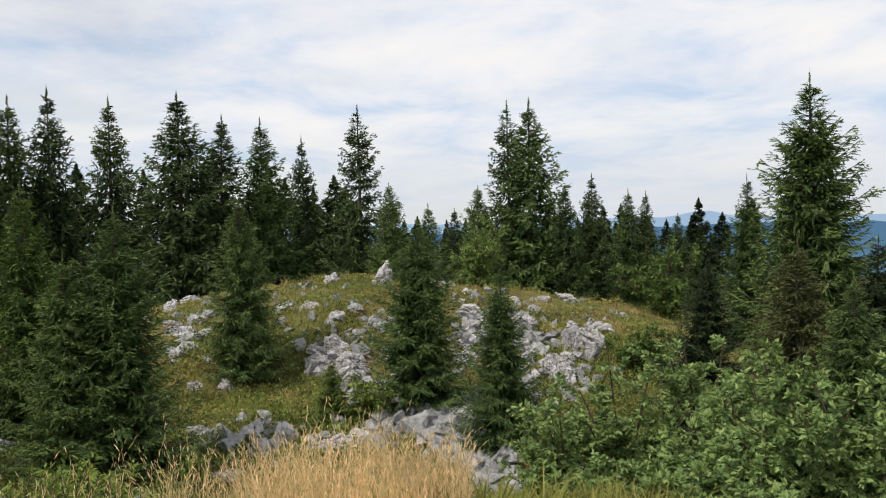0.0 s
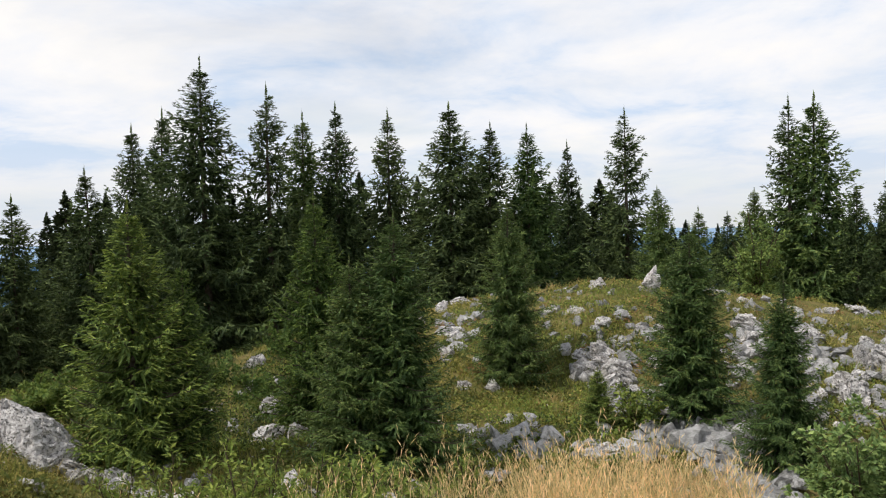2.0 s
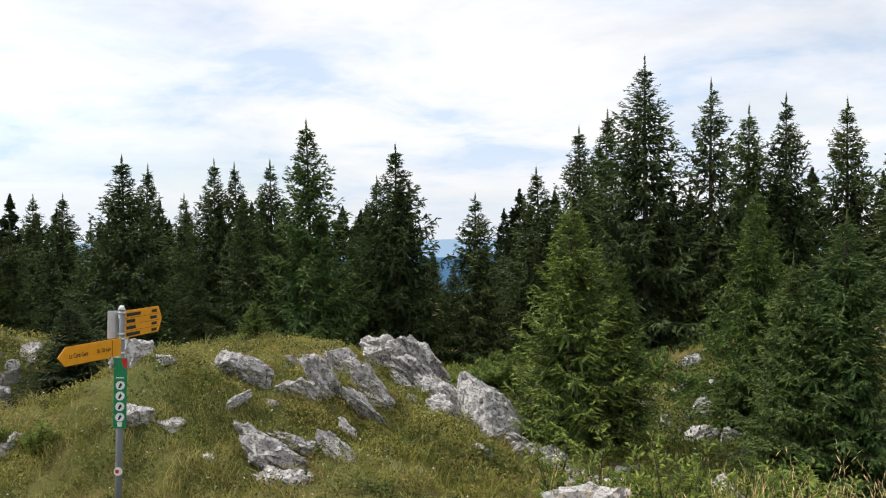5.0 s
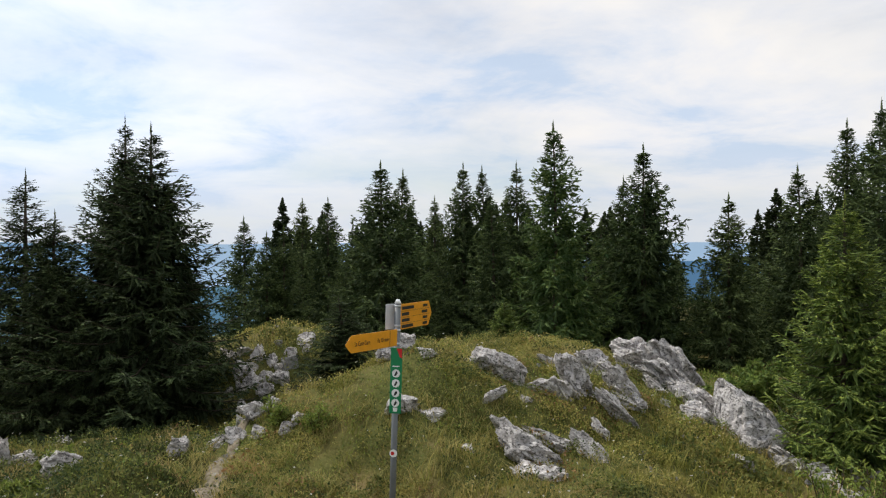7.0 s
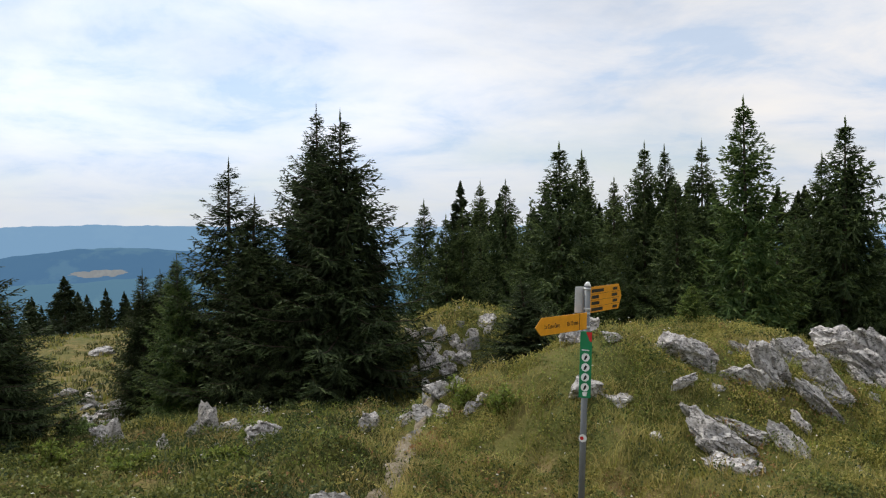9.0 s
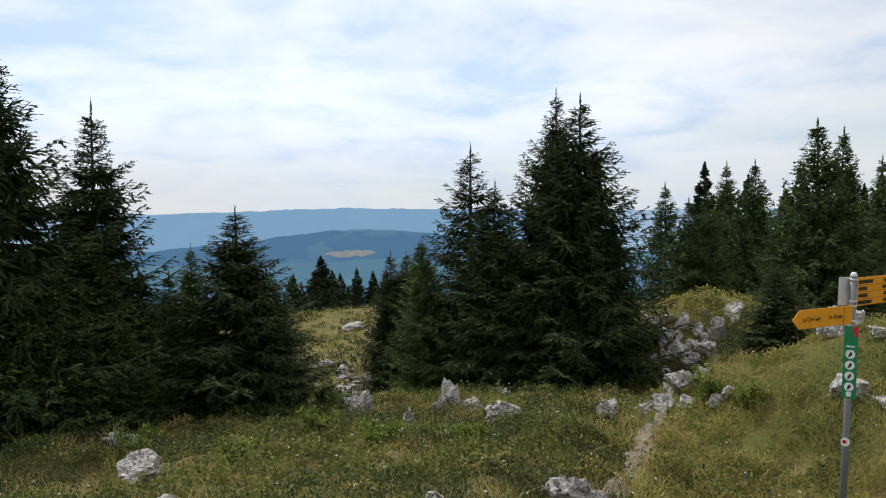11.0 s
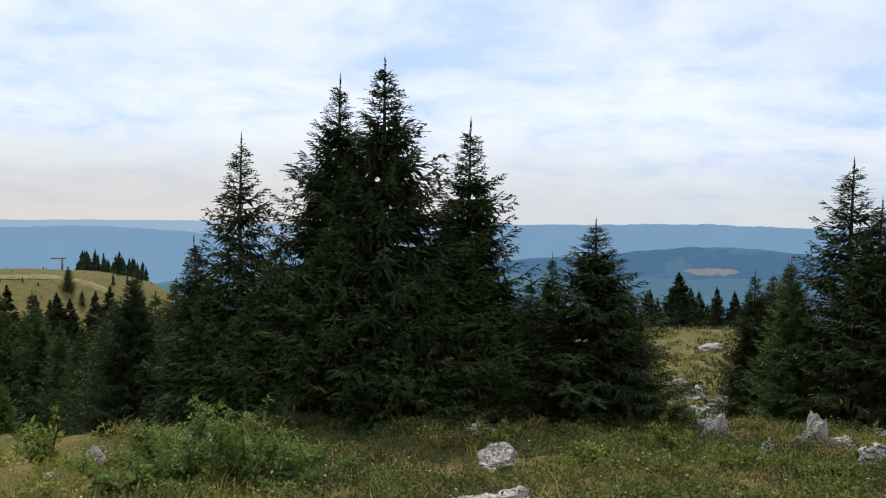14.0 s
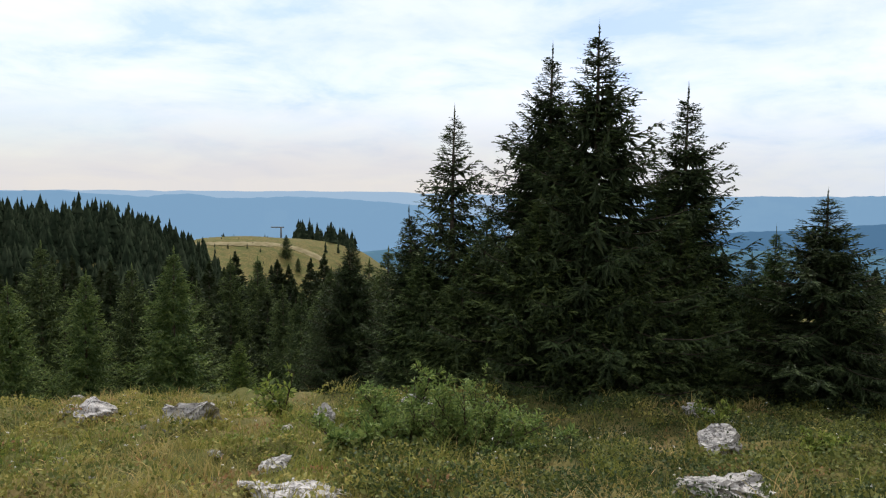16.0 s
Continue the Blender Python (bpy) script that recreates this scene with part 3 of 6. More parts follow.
for kind, seed, mat, opts, label in KINDS:
    SPRUCES[kind] = spruce_meshes(kind, seed, mat, **opts, young=YOUNG_LIT[mat.name])
    # Back rows swap the shaded needle green for a paler, better lit copy.
    mat = M_WOODED if mat == M_DARK_SHADED else mat
    SPRUCES["back_" + kind] = spruce_meshes("back_" + kind, seed, mat, **{**opts, "step": 0.21, "core": 0.8}, shoot=0.092, length=0.14, width=0.056, wood=False, young=YOUNG_LIT[mat.name])
    LABELS[kind] = LABELS["back_" + kind] = label
SPRUCES["far"] = spruce_meshes("far", 20, M_DARK_SHADED, radius=1.9, shape=1.3, step=0.60, shoot=0.45, length=0.34, width=0.13, gaps=0.45, wood=False, core=0.5)
SPRUCES["far_slim"] = spruce_meshes("far_slim", 21, M_DARK_SHADED, radius=1.6, shape=1.4, step=0.60, shoot=0.45, length=0.34, width=0.13, gaps=0.45, wood=False, core=0.5)
LABELS["far"], LABELS["far_slim"] = "dark spruce standing far down the slope", "slim dark spruce among the far woods"

# mound
spruce("mid2", -23.5, 17.0, 3.95, 1.05)
spruce("dark1", -27.3, 14.0, 1.07, 1.20)
spruce("mid1", -25.8, 11.0, 0.72, 1.20)
spruce("mid1", -19.7, 19.0, 2.21, 0.80)
spruce("brown", -22.6, 12.5, 1.10, 1.15)
spruce("dark3", -16.9, 13.5, 0.73, 1.35)
spruce("back_dark1", 21.1, 26.0, 5.04, 0.82)
spruce("back_dark2", 17.2, 25.0, 5.05, 1.08)
spruce("back_dark3", 14.4, 26.0, 4.60, 0.98)
spruce("back_mid1", 12.0, 26.0, 4.48, 0.88)
spruce("back_dark1", 9.3, 28.0, 4.10, 0.67)
spruce("back_thin", 5.5, 25.0, 4.74, 0.93)
spruce("back_mid2", 3.6, 23.0, 2.40, 0.98)
spruce("back_mid1", 1.0, 29.0, 1.87, 0.93)
spruce("back_dark2", -0.8, 31.0, 1.70, 0.88)
spruce("back_mid2", -2.5, 26.0, 2.35, 0.93)
spruce("back_thin", -4.5, 26.0, 4.89, 0.82)
spruce("back_mid1", -5.9, 25.5, 4.84, 0.98)
spruce("back_dark2", -8.3, 25.0, 2.25, 0.82)
spruce("back_dark1", -10.0, 26.0, 2.61, 0.82)
spruce("back_mid1", -12.4, 28.0, 2.18, 0.82)
spruce("back_dark3", -13.6, 28.0, 2.07, 0.77)
spruce("back_dark2", -15.5, 32.0, 1.33, 0.82)
spruce("back_dark1", -16.9, 34.0, 0.93, 0.82)
# hollow
spruce("bright", 26.4, 13.3, 2.12, 0.80)
spruce("mid2", 21.2, 11.0, 1.76, 1.10)
spruce("mid1", 24.2, 10.9, 1.22, 1.05)
spruce("mid1", 13.5, 15.0, 1.98, 0.95)
spruce("mid2", 1.8, 13.0, 1.48, 1.15)
spruce("mid1", -3.9, 11.0, 0.89, 0.95)
spruce("bright", 7.8, 12.5, -0.55, 1.30)
spruce("bright", 38.1, 11.3, 1.99, 1.00)
spruce("bright", 34.9, 11.7, 1.25, 0.70)
spruce("back_dark2", 37.6, 27.1, 4.70, 0.82)
spruce("back_dark3", 35.5, 26.1, 5.09, 0.77)
spruce("back_big", 33.1, 24.1, 6.22, 1.03)
spruce("back_thin", 29.0, 24.1, 5.49, 0.88)
spruce("back_mid1", 26.7, 25.1, 4.87, 0.88)
spruce("back_dark1", 24.6, 25.1, 5.12, 0.77)
# wood
spruce("back_mid2", 55.7, 21.0, 4.22, 0.88)
spruce("back_dark2", 49.8, 22.0, 3.74, 0.93)
spruce("back_dark1", 51.0, 22.6, 2.97, 0.82)
spruce("back_dark1", 44.4, 22.0, 2.46, 1.03)
spruce("back_dark3", 40.5, 23.0, 3.17, 1.03)
spruce("back_dark2", 47.5, 60.0, -0.02, 0.93)
spruce("bright", 59.3, 13.6, 0.49, 1.60)
spruce("back_dark1", 72.3, 30.0, 2.79, 0.82)
spruce("back_dark2", 70.7, 28.0, 2.72, 0.82)
spruce("back_dark2", 67.4, 23.0, 3.46, 1.03)
spruce("back_dark3", 65.6, 25.0, 3.40, 0.88)
spruce("back_dark1", 63.5, 28.0, 2.74, 0.82)
spruce("back_dark2", 61.6, 26.0, 3.66, 0.77)
spruce("back_dark3", 60.5, 26.5, 3.61, 0.77)
spruce("back_dark1", 58.2, 25.0, 3.59, 0.82)
spruce("back_dark3", 59.9, 22.0, 2.42, 0.98)
spruce("back_dark1", 52.4, 24.0, 1.93, 0.93)
spruce("back_dark3", 47.2, 70.0, -0.29, 1.03)
spruce("back_dark1", 73.6, 26.0, 1.78, 0.93)
spruce("back_dark2", 69.2, 24.0, 1.76, 0.93)
spruce("back_dark3", 54.7, 23.0, 1.40, 1.03)
spruce("back_dark2", 48.3, 25.0, 0.52, 1.13)
spruce("back_dark1", 46.0, 26.0, 0.46, 1.13)
spruce("back_dark3", 52.1, 24.0, 1.06, 1.13)
spruce("back_dark1", 49.8, 25.0, 1.36, 1.03)
spruce("back_dark2", 43.7, 25.0, 1.16, 1.13)
spruce("back_dark3", 42.2, 24.0, 1.02, 1.03)
# slope
spruce("thin", 89.5, 14.2, 2.51, 1.28)
spruce("dark3", 87.6, 13.6, 1.91, 1.28)
spruce("big", 83.8, 14.2, 3.41, 1.00)
spruce("dark2", 82.2, 13.4, 3.19, 1.23)
spruce("back_dark1", 76.3, 28.0, 2.10, 0.93)
spruce("back_dark2", 74.8, 26.0, 1.60, 0.93)
spruce("dark3", 70.9, 11.9, 0.72, 1.85)
spruce("dark2", 92.9, 15.6, 0.89, 1.04)
spruce("dark1", 113.3, 13.4, 3.08, 1.02)
spruce("dark2", 105.2, 12.8, 1.57, 1.51)
spruce("mid1", 107.9, 13.2, 1.07, 0.81)
spruce("far", 98.7, 75.2, -2.97, 1.30)
spruce("far", 100.6, 80.2, -5.05, 1.00)
spruce("far", 97.4, 85.2, -5.32, 0.90)
spruce("far", 96.3, 80.2, -4.42, 0.80)
spruce("far", 95.2, 80.2, -4.73, 0.80)
spruce("dark1", 94.9, 15.7, 0.73, 1.04)
spruce("mid1", 93.0, 14.1, 1.04, 1.04)
spruce("dark3", 99.9, 12.8, -1.14, 2.55)
spruce("dark2", 93.6, 19.1, 0.52, 1.04)
spruce("back_dark1", 87.1, 13.9, 1.02, 1.16)
spruce("back_dark3", 80.5, 13.9, 1.18, 1.16)
spruce("back_dark2", 117.0, 12.9, 1.23, 1.28)
spruce("back_dark1", 103.1, 12.8, -0.02, 1.28)
# group
spruce("thin", 128.3, 13.4, 2.76, 1.04)
spruce("dark3", 131.7, 13.6, 1.24, 1.10)
spruce("big", 122.0, 13.0, 3.65, 1.07)
spruce("dark2", 119.4, 12.5, 3.85, 1.07)
spruce("back_dark1", 115.3, 13.2, 1.77, 1.04)
spruce("dark2", 134.8, 18.3, 0.36, 1.10)
spruce("back_dark3", 126.0, 12.8, 1.19, 1.16)
spruce("back_dark1", 130.4, 13.0, 0.67, 1.28)
spruce("back_mid2", 150.9, 24.4, -0.75, 0.98)
spruce("back_mid1", 145.7, 23.4, -0.11, 1.03)
spruce("back_dark2", 153.2, 28.4, -0.26, 0.93)
spruce("dark3", 134.6, 18.3, 0.42, 1.04)
spruce("bright", 142.3, 13.8, -0.83, 1.10)
spruce("back_mid2", 155.3, 22.4, -0.76, 0.98)
spruce("back_dark1", 141.8, 42.3, -1.95, 0.82)
spruce("back_dark2", 140.1, 46.3, -2.30, 0.82)
spruce("back_dark3", 137.3, 30.3, -2.05, 0.93)
spruce("back_dark1", 138.7, 34.3, -2.41, 0.93)
spruce("back_dark2", 148.1, 34.4, -1.55, 0.93)
spruce("back_dark1", 144.1, 32.3, -2.02, 1.03)
spruce("back_dark2", 137.9, 262.3, -13.69, 1.10)
spruce("back_dark1", 137.1, 255.3, -19.99, 1.10)
spruce("back_dark1", 110.9, 13.5, 0.60, 1.16)
spruce("back_dark3", 109.5, 12.9, 0.23, 1.28)
spruce("back_dark1", 117.8, 12.4, 1.23, 1.28)
spruce("back_dark2", 122.7, 12.4, 1.46, 1.28)
spruce("back_dark3", 127.5, 12.6, 0.54, 1.39)
spruce("back_dark2", 113.6, 12.9, 1.22, 1.39)
spruce("back_dark3", 116.7, 12.2, 1.00, 1.39)
spruce("back_dark2", 132.0, 21.3, 0.03, 1.13)
spruce("back_dark1", 133.2, 22.3, -0.34, 1.13)
spruce("back_dark3", 135.6, 24.3, -0.76, 1.13)
spruce("back_dark2", 126.0, 13.0, 0.95, 1.04)
spruce("back_dark1", 109.4, 13.1, 0.66, 1.16)
spruce("back_dark2", 102.6, 13.5, 0.45, 1.28)
spruce("back_dark3", 112.5, 12.3, 0.11, 1.39)



# the woods behind the first rows
WOODS = random.Random(5)
for lo, hi, d0, d1, count, top_lo, top_hi in ((-26, 4, 33, 46, 12, -2.2, -0.2), (6, 26, 29, 38, 16, 0.8, 3.5), (24, 43, 28, 38, 20, 0.0, 2.6), (49, 60, 28, 40, 12, 0.0, 2.4), (56, 74, 29, 42, 16, 0.0, 2.4),
                                              (92, 101, 85, 120, 10, -5.6, -4.4), (133, 158, 34, 60, 26, -7.6, -5.0), (134, 158, 60, 110, 30, -6.8, -4.4), (-12, 10, 30, 44, 16, -1.6, 0.8), (-24, -7, 34, 56, 16, -1.4, 0.4)):
    for i in range(count):
        b = lo + (hi - lo) * (i + WOODS.random()) / count
        d = WOODS.uniform(d0, d1)
        spruce(WOODS.choice(("far", "far_slim")), b, d, 1.6 + d * math.tan(radians(WOODS.uniform(top_lo, top_hi))), WOODS.uniform(0.8, 1.1), group="wood behind the clearing")


def far_forest(name, spots, label):
    """Distant conifers, each a ragged cone of drooping tiers, in one mesh."""
    rng = np.random.default_rng(31)
    V, F, n = [], [], 0
    for x, y, z, h in spots:
        h = h * rng.uniform(0.65, 1.15)
        r = h * rng.uniform(0.18, 0.30)
        tiers = 6
        for k in range(tiers):
            z0, z1 = h * (0.04 + 0.15 * k), h * min(1.0, 0.04 + 0.15 * k + 0.30)
            rr = r * (1 - (k / tiers)) ** 0.9 + 0.03 * h * 0.3
            sides = 10
            a = rng.random() * 6.28 + np.arange(sides) * 6.283 / sides
            j = rng.uniform(0.55, 1.3, sides) * np.where(np.arange(sides) % 2, 0.5, 1.0)
            ring = np.stack([x + rr * j * np.cos(a), y + rr * j * np.sin(a), z + z0 + rng.uniform(-0.04, 0.04, sides) * h], -1)
            V.append(np.vstack([ring, [[x, y, z + z1]]]))
            F += [(n + i, n + (i + 1) % sides, n + sides) for i in range(sides)]
            n += sides + 1
    return tagged(new(name, mesh_from(name, np.vstack(V), F, M_FAR_SHADED)), label, "woods", kind="stuff")


def forest_spots():
    rng = np.random.default_rng(8)
    spots = []
    for lo, hi, d0, d1, count, h0, h1 in ((146, 166, 110, 250, 1300, 4.5, 8.5), (142.2, 148, 100, 215, 560, 4.5, 8.5), (133.3, 137.4, 300, 350, 170, 3, 9), (139.3, 143, 352, 375, 14, 3, 5), (132.5, 143, 235, 330, 60, 0.6, 2.0), (133, 136, 225, 290, 9, 3, 7),
                                          (128, 146, 120, 200, 220, 5, 8), (86, 130, 130, 420, 700, 6, 11), (-40, 85, 130, 320, 700, 5, 9)):
        b, d = np.radians(rng.uniform(lo, hi, count)), rng.uniform(d0, d1, count)
        x, y = -np.sin(b) * d, np.cos(b) * d
        spots += list(zip(x, y, ground_z(x, y) - 0.3, rng.uniform(h0, h1, count)))
    return spots


far_forest("far_forest", forest_spots(), "dark spruce forest on the far slopes")


# ---- rocks ----
def rock_mesh(name, seed, cuts, points=18, rough=0.05, corners=()):
    """A limestone block: the hull of a few corners, split fine and fretted by weather."""
    rnd = random.Random(seed)
    bm = bmesh.new()
    for v in corners:
        bm.verts.new(v)
    for _ in range(0 if corners else points):
        v = Vector((rnd.gauss(0, 1), rnd.gauss(0, 1), rnd.gauss(0, 1))).normalized() * rnd.uniform(0.72, 1.0)
        bm.verts.new(v)
    hull = bmesh.ops.convex_hull(bm, input=list(bm.verts))
    bmesh.ops.delete(bm, geom=[g for g in set(hull["geom_interior"]) | set(hull["geom_unused"]) if isinstance(g, bmesh.types.BMVert)], context="VERTS")
    if cuts:
        bmesh.ops.bevel(bm, geom=list(bm.edges), offset=0.035, segments=1, affect="EDGES", clamp_overlap=True)
        bmesh.ops.triangulate(bm, faces=bm.faces)
        bmesh.ops.subdivide_edges(bm, edges=[e for e in bm.edges if e.calc_length() > 0.12], cuts=cuts, use_grid_fill=True)
        bmesh.ops.triangulate(bm, faces=bm.faces)
        bm.normal_update()
        off = Vector((seed * 3.7, seed * 1.3, 0))
        moves = []
        for v in bm.verts:
            p = v.co
            m = rough * 1.3 * noise.fractal(p * 2.6 + off, 0.8, 2.2, 5)
            tilt = Vector((p.x * 1.3 + p.z * 0.8, p.y * 1.3, p.z * 5.0 - p.x * 2.4))
            m -= rough * 1.1 * max(0.0, 0.12 - abs(noise.noise(tilt + off))) / 0.12          # bedding cracks
            m -= rough * 1.4 * max(0.0, 0.08 - abs(noise.noise(p * 2.3 + off))) / 0.08        # joints
            m -= rough * 1.6 * max(0.0, noise.noise(p * 7.0 + off))                           # pits
            m += rough * 0.55 * (noise.ridged_multi_fractal(p * 2.4 + off, 0.9, 2.1, 4, 1.0, 2.0) - 1.2)      # fretted ribs
            moves.append(v.normal * m)
        for v, m in zip(bm.verts, moves):
            v.co += m
    lo = [min(v.co[i] for v in bm.verts) for i in range(3)]
    hi = [max(v.co[i] for v in bm.verts) for i in range(3)]
    for v in bm.verts:                          # into a unit box that stands on z = 0
        v.co = Vector(((v.co.x - lo[0]) / (hi[0] - lo[0]) - 0.5, (v.co.y - lo[1]) / (hi[1] - lo[1]) - 0.5, (v.co.z - lo[2]) / (hi[2] - lo[2])))
    me = bpy.data.meshes.new(name)
    bm.to_mesh(me); bm.free()
    me.materials.append(M_ROCK)
    return me


ROCKS = [rock_mesh("rock", 40 + i, 4, 11 + i, 0.10) for i in range(9)]
BOULDERS = [rock_mesh("boulder", 40 + i, 5, 12 + i, 0.115) for i in range(9)]
BOULDERS.append(rock_mesh("boulder", 51, 6, rough=0.04, corners=[
    (-0.95, -0.2, 0.78), (-0.80, -0.3, 0.98), (-0.80, 0.3, 0.92), (-0.95, -0.3, -0.3), (-0.75, -0.55, -0.75), (-0.2, -0.7, 0.45), (0.25, -0.5, 0.42), (0.35, 0.5, 0.35), (0.75, -0.6, -0.30), (1.0, -0.2, -0.45),
    (0.98, 0.4, -0.55), (0.65, -0.5, -0.95), (0.4, 0.5, -1.0), (-0.1, -0.9, -0.75), (-0.8, 0.6, -0.6)]))
STONES = [rock_mesh("stone", 60 + i, 0, 9 + i % 4) for i in range(12)]
for me in STONES:
    me.materials[0] = M_RUBBLE


def rock(shape, bearing, dist, width, height, lean=0.0):
    """One limestone rock, its foot sunk into the turf."""
    x, y = polar(bearing, dist)
    z = float(ground_z(x, y))
    rnd = random.Random(int(bearing * 100) + shape)
    ob = new("rock", BOULDERS[shape] if width > 0.55 or shape > 8 else ROCKS[shape])
    # it lies in the slope: its bed follows the ground
    e = 0.35
    nx, ny = float(ground_z(x - e, y) - ground_z(x + e, y)), float(ground_z(x, y - e) - ground_z(x, y + e))
    bed = Vector((nx, ny, 2 * e)).normalized()
    lie = Vector((0, 0, 1)).rotation_difference(bed).to_matrix().to_4x4()
    steep = 1 - bed.z
    tall = height * (0.88 - 0.25 * min(1.0, steep * 12)) if shape < 9 else height * 0.8
    deep = width * rnd.uniform(0.7, 1.05)
    sink = 0.45 * tall + 0.03
    ob.matrix_world = Matrix.Translation((x, y, z)) @ lie @ pose(0, 0, -sink, 0, 0, bearing) @ pose(0, 0, 0, rnd.uniform(-8, 8), lean + rnd.uniform(-8, 8), (rnd.choice((0, 180)) + rnd.uniform(-25, 25)) if shape < 9 else 0.0) @ Matrix.Diagonal((width * 1.08, deep * 1.05, tall + sink, 1))
    size = "large" if width > 0.7 else "low" if height < 0.12 else "small" if width < 0.3 else "weathered"
    return tagged(ob, size + " grey limestone rock set in mountain turf", "rock", "limestone rocks")


def slab(shape, bearing, dist, z, length, thick, dip, label=""):
    """A slab of bedrock half sunk in the slope; its bed dips to the eye's right by so many degrees."""
    x, y = polar(bearing, dist)
    rnd = random.Random(int(bearing * 100) + shape)
    ob = new("rock", BOULDERS[shape] if length > 0.4 else ROCKS[shape])
    deep = max(0.55 * length, 1.2 * thick)
    turn = 0.0 if shape > 8 else rnd.uniform(-14, 14)
    ob.matrix_world = pose(x, y, z, 0, 0, bearing + turn) @ pose(0, 0, 0, -8, dip, 0) @ Matrix.Diagonal((length * 1.08, deep, thick * 1.2, 1)) @ Matrix.Translation((0, 0, -0.5)) @ (pose(0, 0, 0, 0, 0, 180 * (rnd.random() < 0.5)) if shape < 9 else Matrix())
    return tagged(ob, label or ("long" if length > 2.2 * thick else "tilted") + " grey pitted limestone slab cropping out of the turf", "rock", "limestone rocks")


# signpost mound
rock(7, 64.6, 12.69, 0.47, 0.30, 20)
rock(5, 61.8, 12.14, 0.31, 0.08, 20)
rock(3, 45.7, 10.83, 0.20, 0.11)
rock(1, 41.3, 10.63, 0.37, 0.26, 20)
rock(8, 39.4, 10.50, 0.36, 0.22, 20)
rock(6, 44.0, 10.03, 0.21, 0.14)
rock(4, 37.0, 9.69, 0.67, 0.27, 20)
rock(2, 64.8, 10.26, 0.28, 0.14)
rock(0, 62.2, 8.77, 0.18, 0.09)
rock(7, 58.2, 9.66, 0.16, 0.05)
rock(0, 66.7, 9.42, 0.42, 0.32)
rock(2, 64.5, 9.31, 0.34, 0.16)
rock(4, 62.1, 10.57, 0.26, 0.10)
# slope and path
rock(5, 94.3, 10.60, 0.16, 0.23)
rock(3, 92.8, 11.24, 0.17, 0.27)
rock(1, 91.5, 11.29, 0.33, 0.49)
rock(8, 88.2, 12.08, 0.36, 0.24)
rock(6, 88.2, 10.26, 0.44, 0.35)
rock(4, 90.1, 11.09, 0.28, 0.16)
rock(2, 86.0, 10.28, 0.21, 0.16)
rock(8, 84.9, 6.07, 0.49, 0.34)
rock(6, 94.4, 5.59, 0.17, 0.18)
rock(4, 66.9, 10.79, 0.55, 0.47)
rock(2, 64.5, 12.49, 0.46, 0.34)
rock(0, 61.9, 12.08, 0.29, 0.10)
rock(7, 97.6, 11.53, 0.35, 0.39)
rock(5, 98.2, 16.68, 0.34, 0.17)
rock(3, 96.6, 16.95, 0.34, 0.34)
rock(1, 98.2, 18.63, 0.38, 0.25)
rock(8, 99.0, 22.31, 0.45, 0.22)
rock(6, 96.8, 35.03, 0.94, 0.28)
rock(4, 91.2, 10.32, 0.16, 0.12)
# stony rise behind the path
rock(1, 76.7, 14.28, 0.29, 0.23)
rock(3, 76.4, 13.76, 0.26, 0.17)
rock(5, 75.3, 13.55, 0.22, 0.18)
rock(7, 74.5, 13.77, 0.20, 0.19)
rock(0, 77.1, 13.66, 0.18, 0.20)
rock(2, 75.6, 13.28, 0.18, 0.22)
rock(4, 77.1, 13.20, 0.18, 0.23)
rock(6, 72.6, 14.04, 0.15, 0.15)
rock(8, 74.0, 13.42, 0.18, 0.15)
rock(1, 75.0, 10.07, 0.15, 0.15)
rock(3, 75.8, 14.02, 0.34, 0.40)
rock(5, 76.9, 13.78, 0.30, 0.33)
rock(7, 76.2, 13.53, 0.36, 0.24)
rock(0, 74.4, 13.55, 0.37, 0.31)
rock(2, 76.2, 10.21, 0.33, 0.38)
rock(4, 75.0, 10.41, 0.18, 0.18)
rock(6, 72.6, 14.26, 0.32, 0.25)
rock(8, 75.5, 13.33, 0.27, 0.27)
rock(1, 77.0, 13.42, 0.18, 0.32)
rock(3, 77.5, 9.94, 0.22, 0.24)
rock(5, 76.2, 9.88, 0.20, 0.20)
rock(7, 74.3, 9.70, 0.25, 0.21)
rock(0, 73.5, 9.69, 0.18, 0.11)
rock(2, 78.9, 10.08, 0.30, 0.19)
rock(4, 81.2, 9.73, 0.25, 0.21)
rock(6, 74.9, 13.84, 0.19, 0.22)
rock(8, 73.7, 13.92, 0.21, 0.19)
rock(1, 77.6, 14.28, 0.29, 0.29)
rock(3, 77.7, 13.42, 0.18, 0.27)
# stony mound
rock(2, 17.9, 20.78, 0.37, 0.33)
rock(0, 16.6, 21.69, 0.52, 0.23)
rock(7, 17.3, 17.92, 0.65, 0.24)
rock(5, 17.7, 16.54, 0.30, 0.35)
rock(3, 16.6, 14.80, 0.27, 0.16)
rock(1, 14.7, 14.61, 0.40, 0.23)
rock(8, 14.9, 12.01, 0.41, 0.14)
rock(5, 13.2, 11.9, 0.32, 0.12)
rock(2, 16.2, 12.2, 0.27, 0.11)
rock(6, 12.0, 12.01, 0.18, 0.13)
rock(4, 7.5, 11.25, 0.55, 0.22)
rock(2, 14.7, 10.64, 0.46, 0.14)
rock(0, 20.1, 9.89, 0.59, 0.27)
rock(7, 7.5, 19.40, 0.37, 0.26)
rock(5, 4.3, 19.28, 0.42, 0.80)
rock(3, 9.9, 20.22, 0.54, 0.10)
rock(1, 10.8, 18.00, 0.54, 0.11)
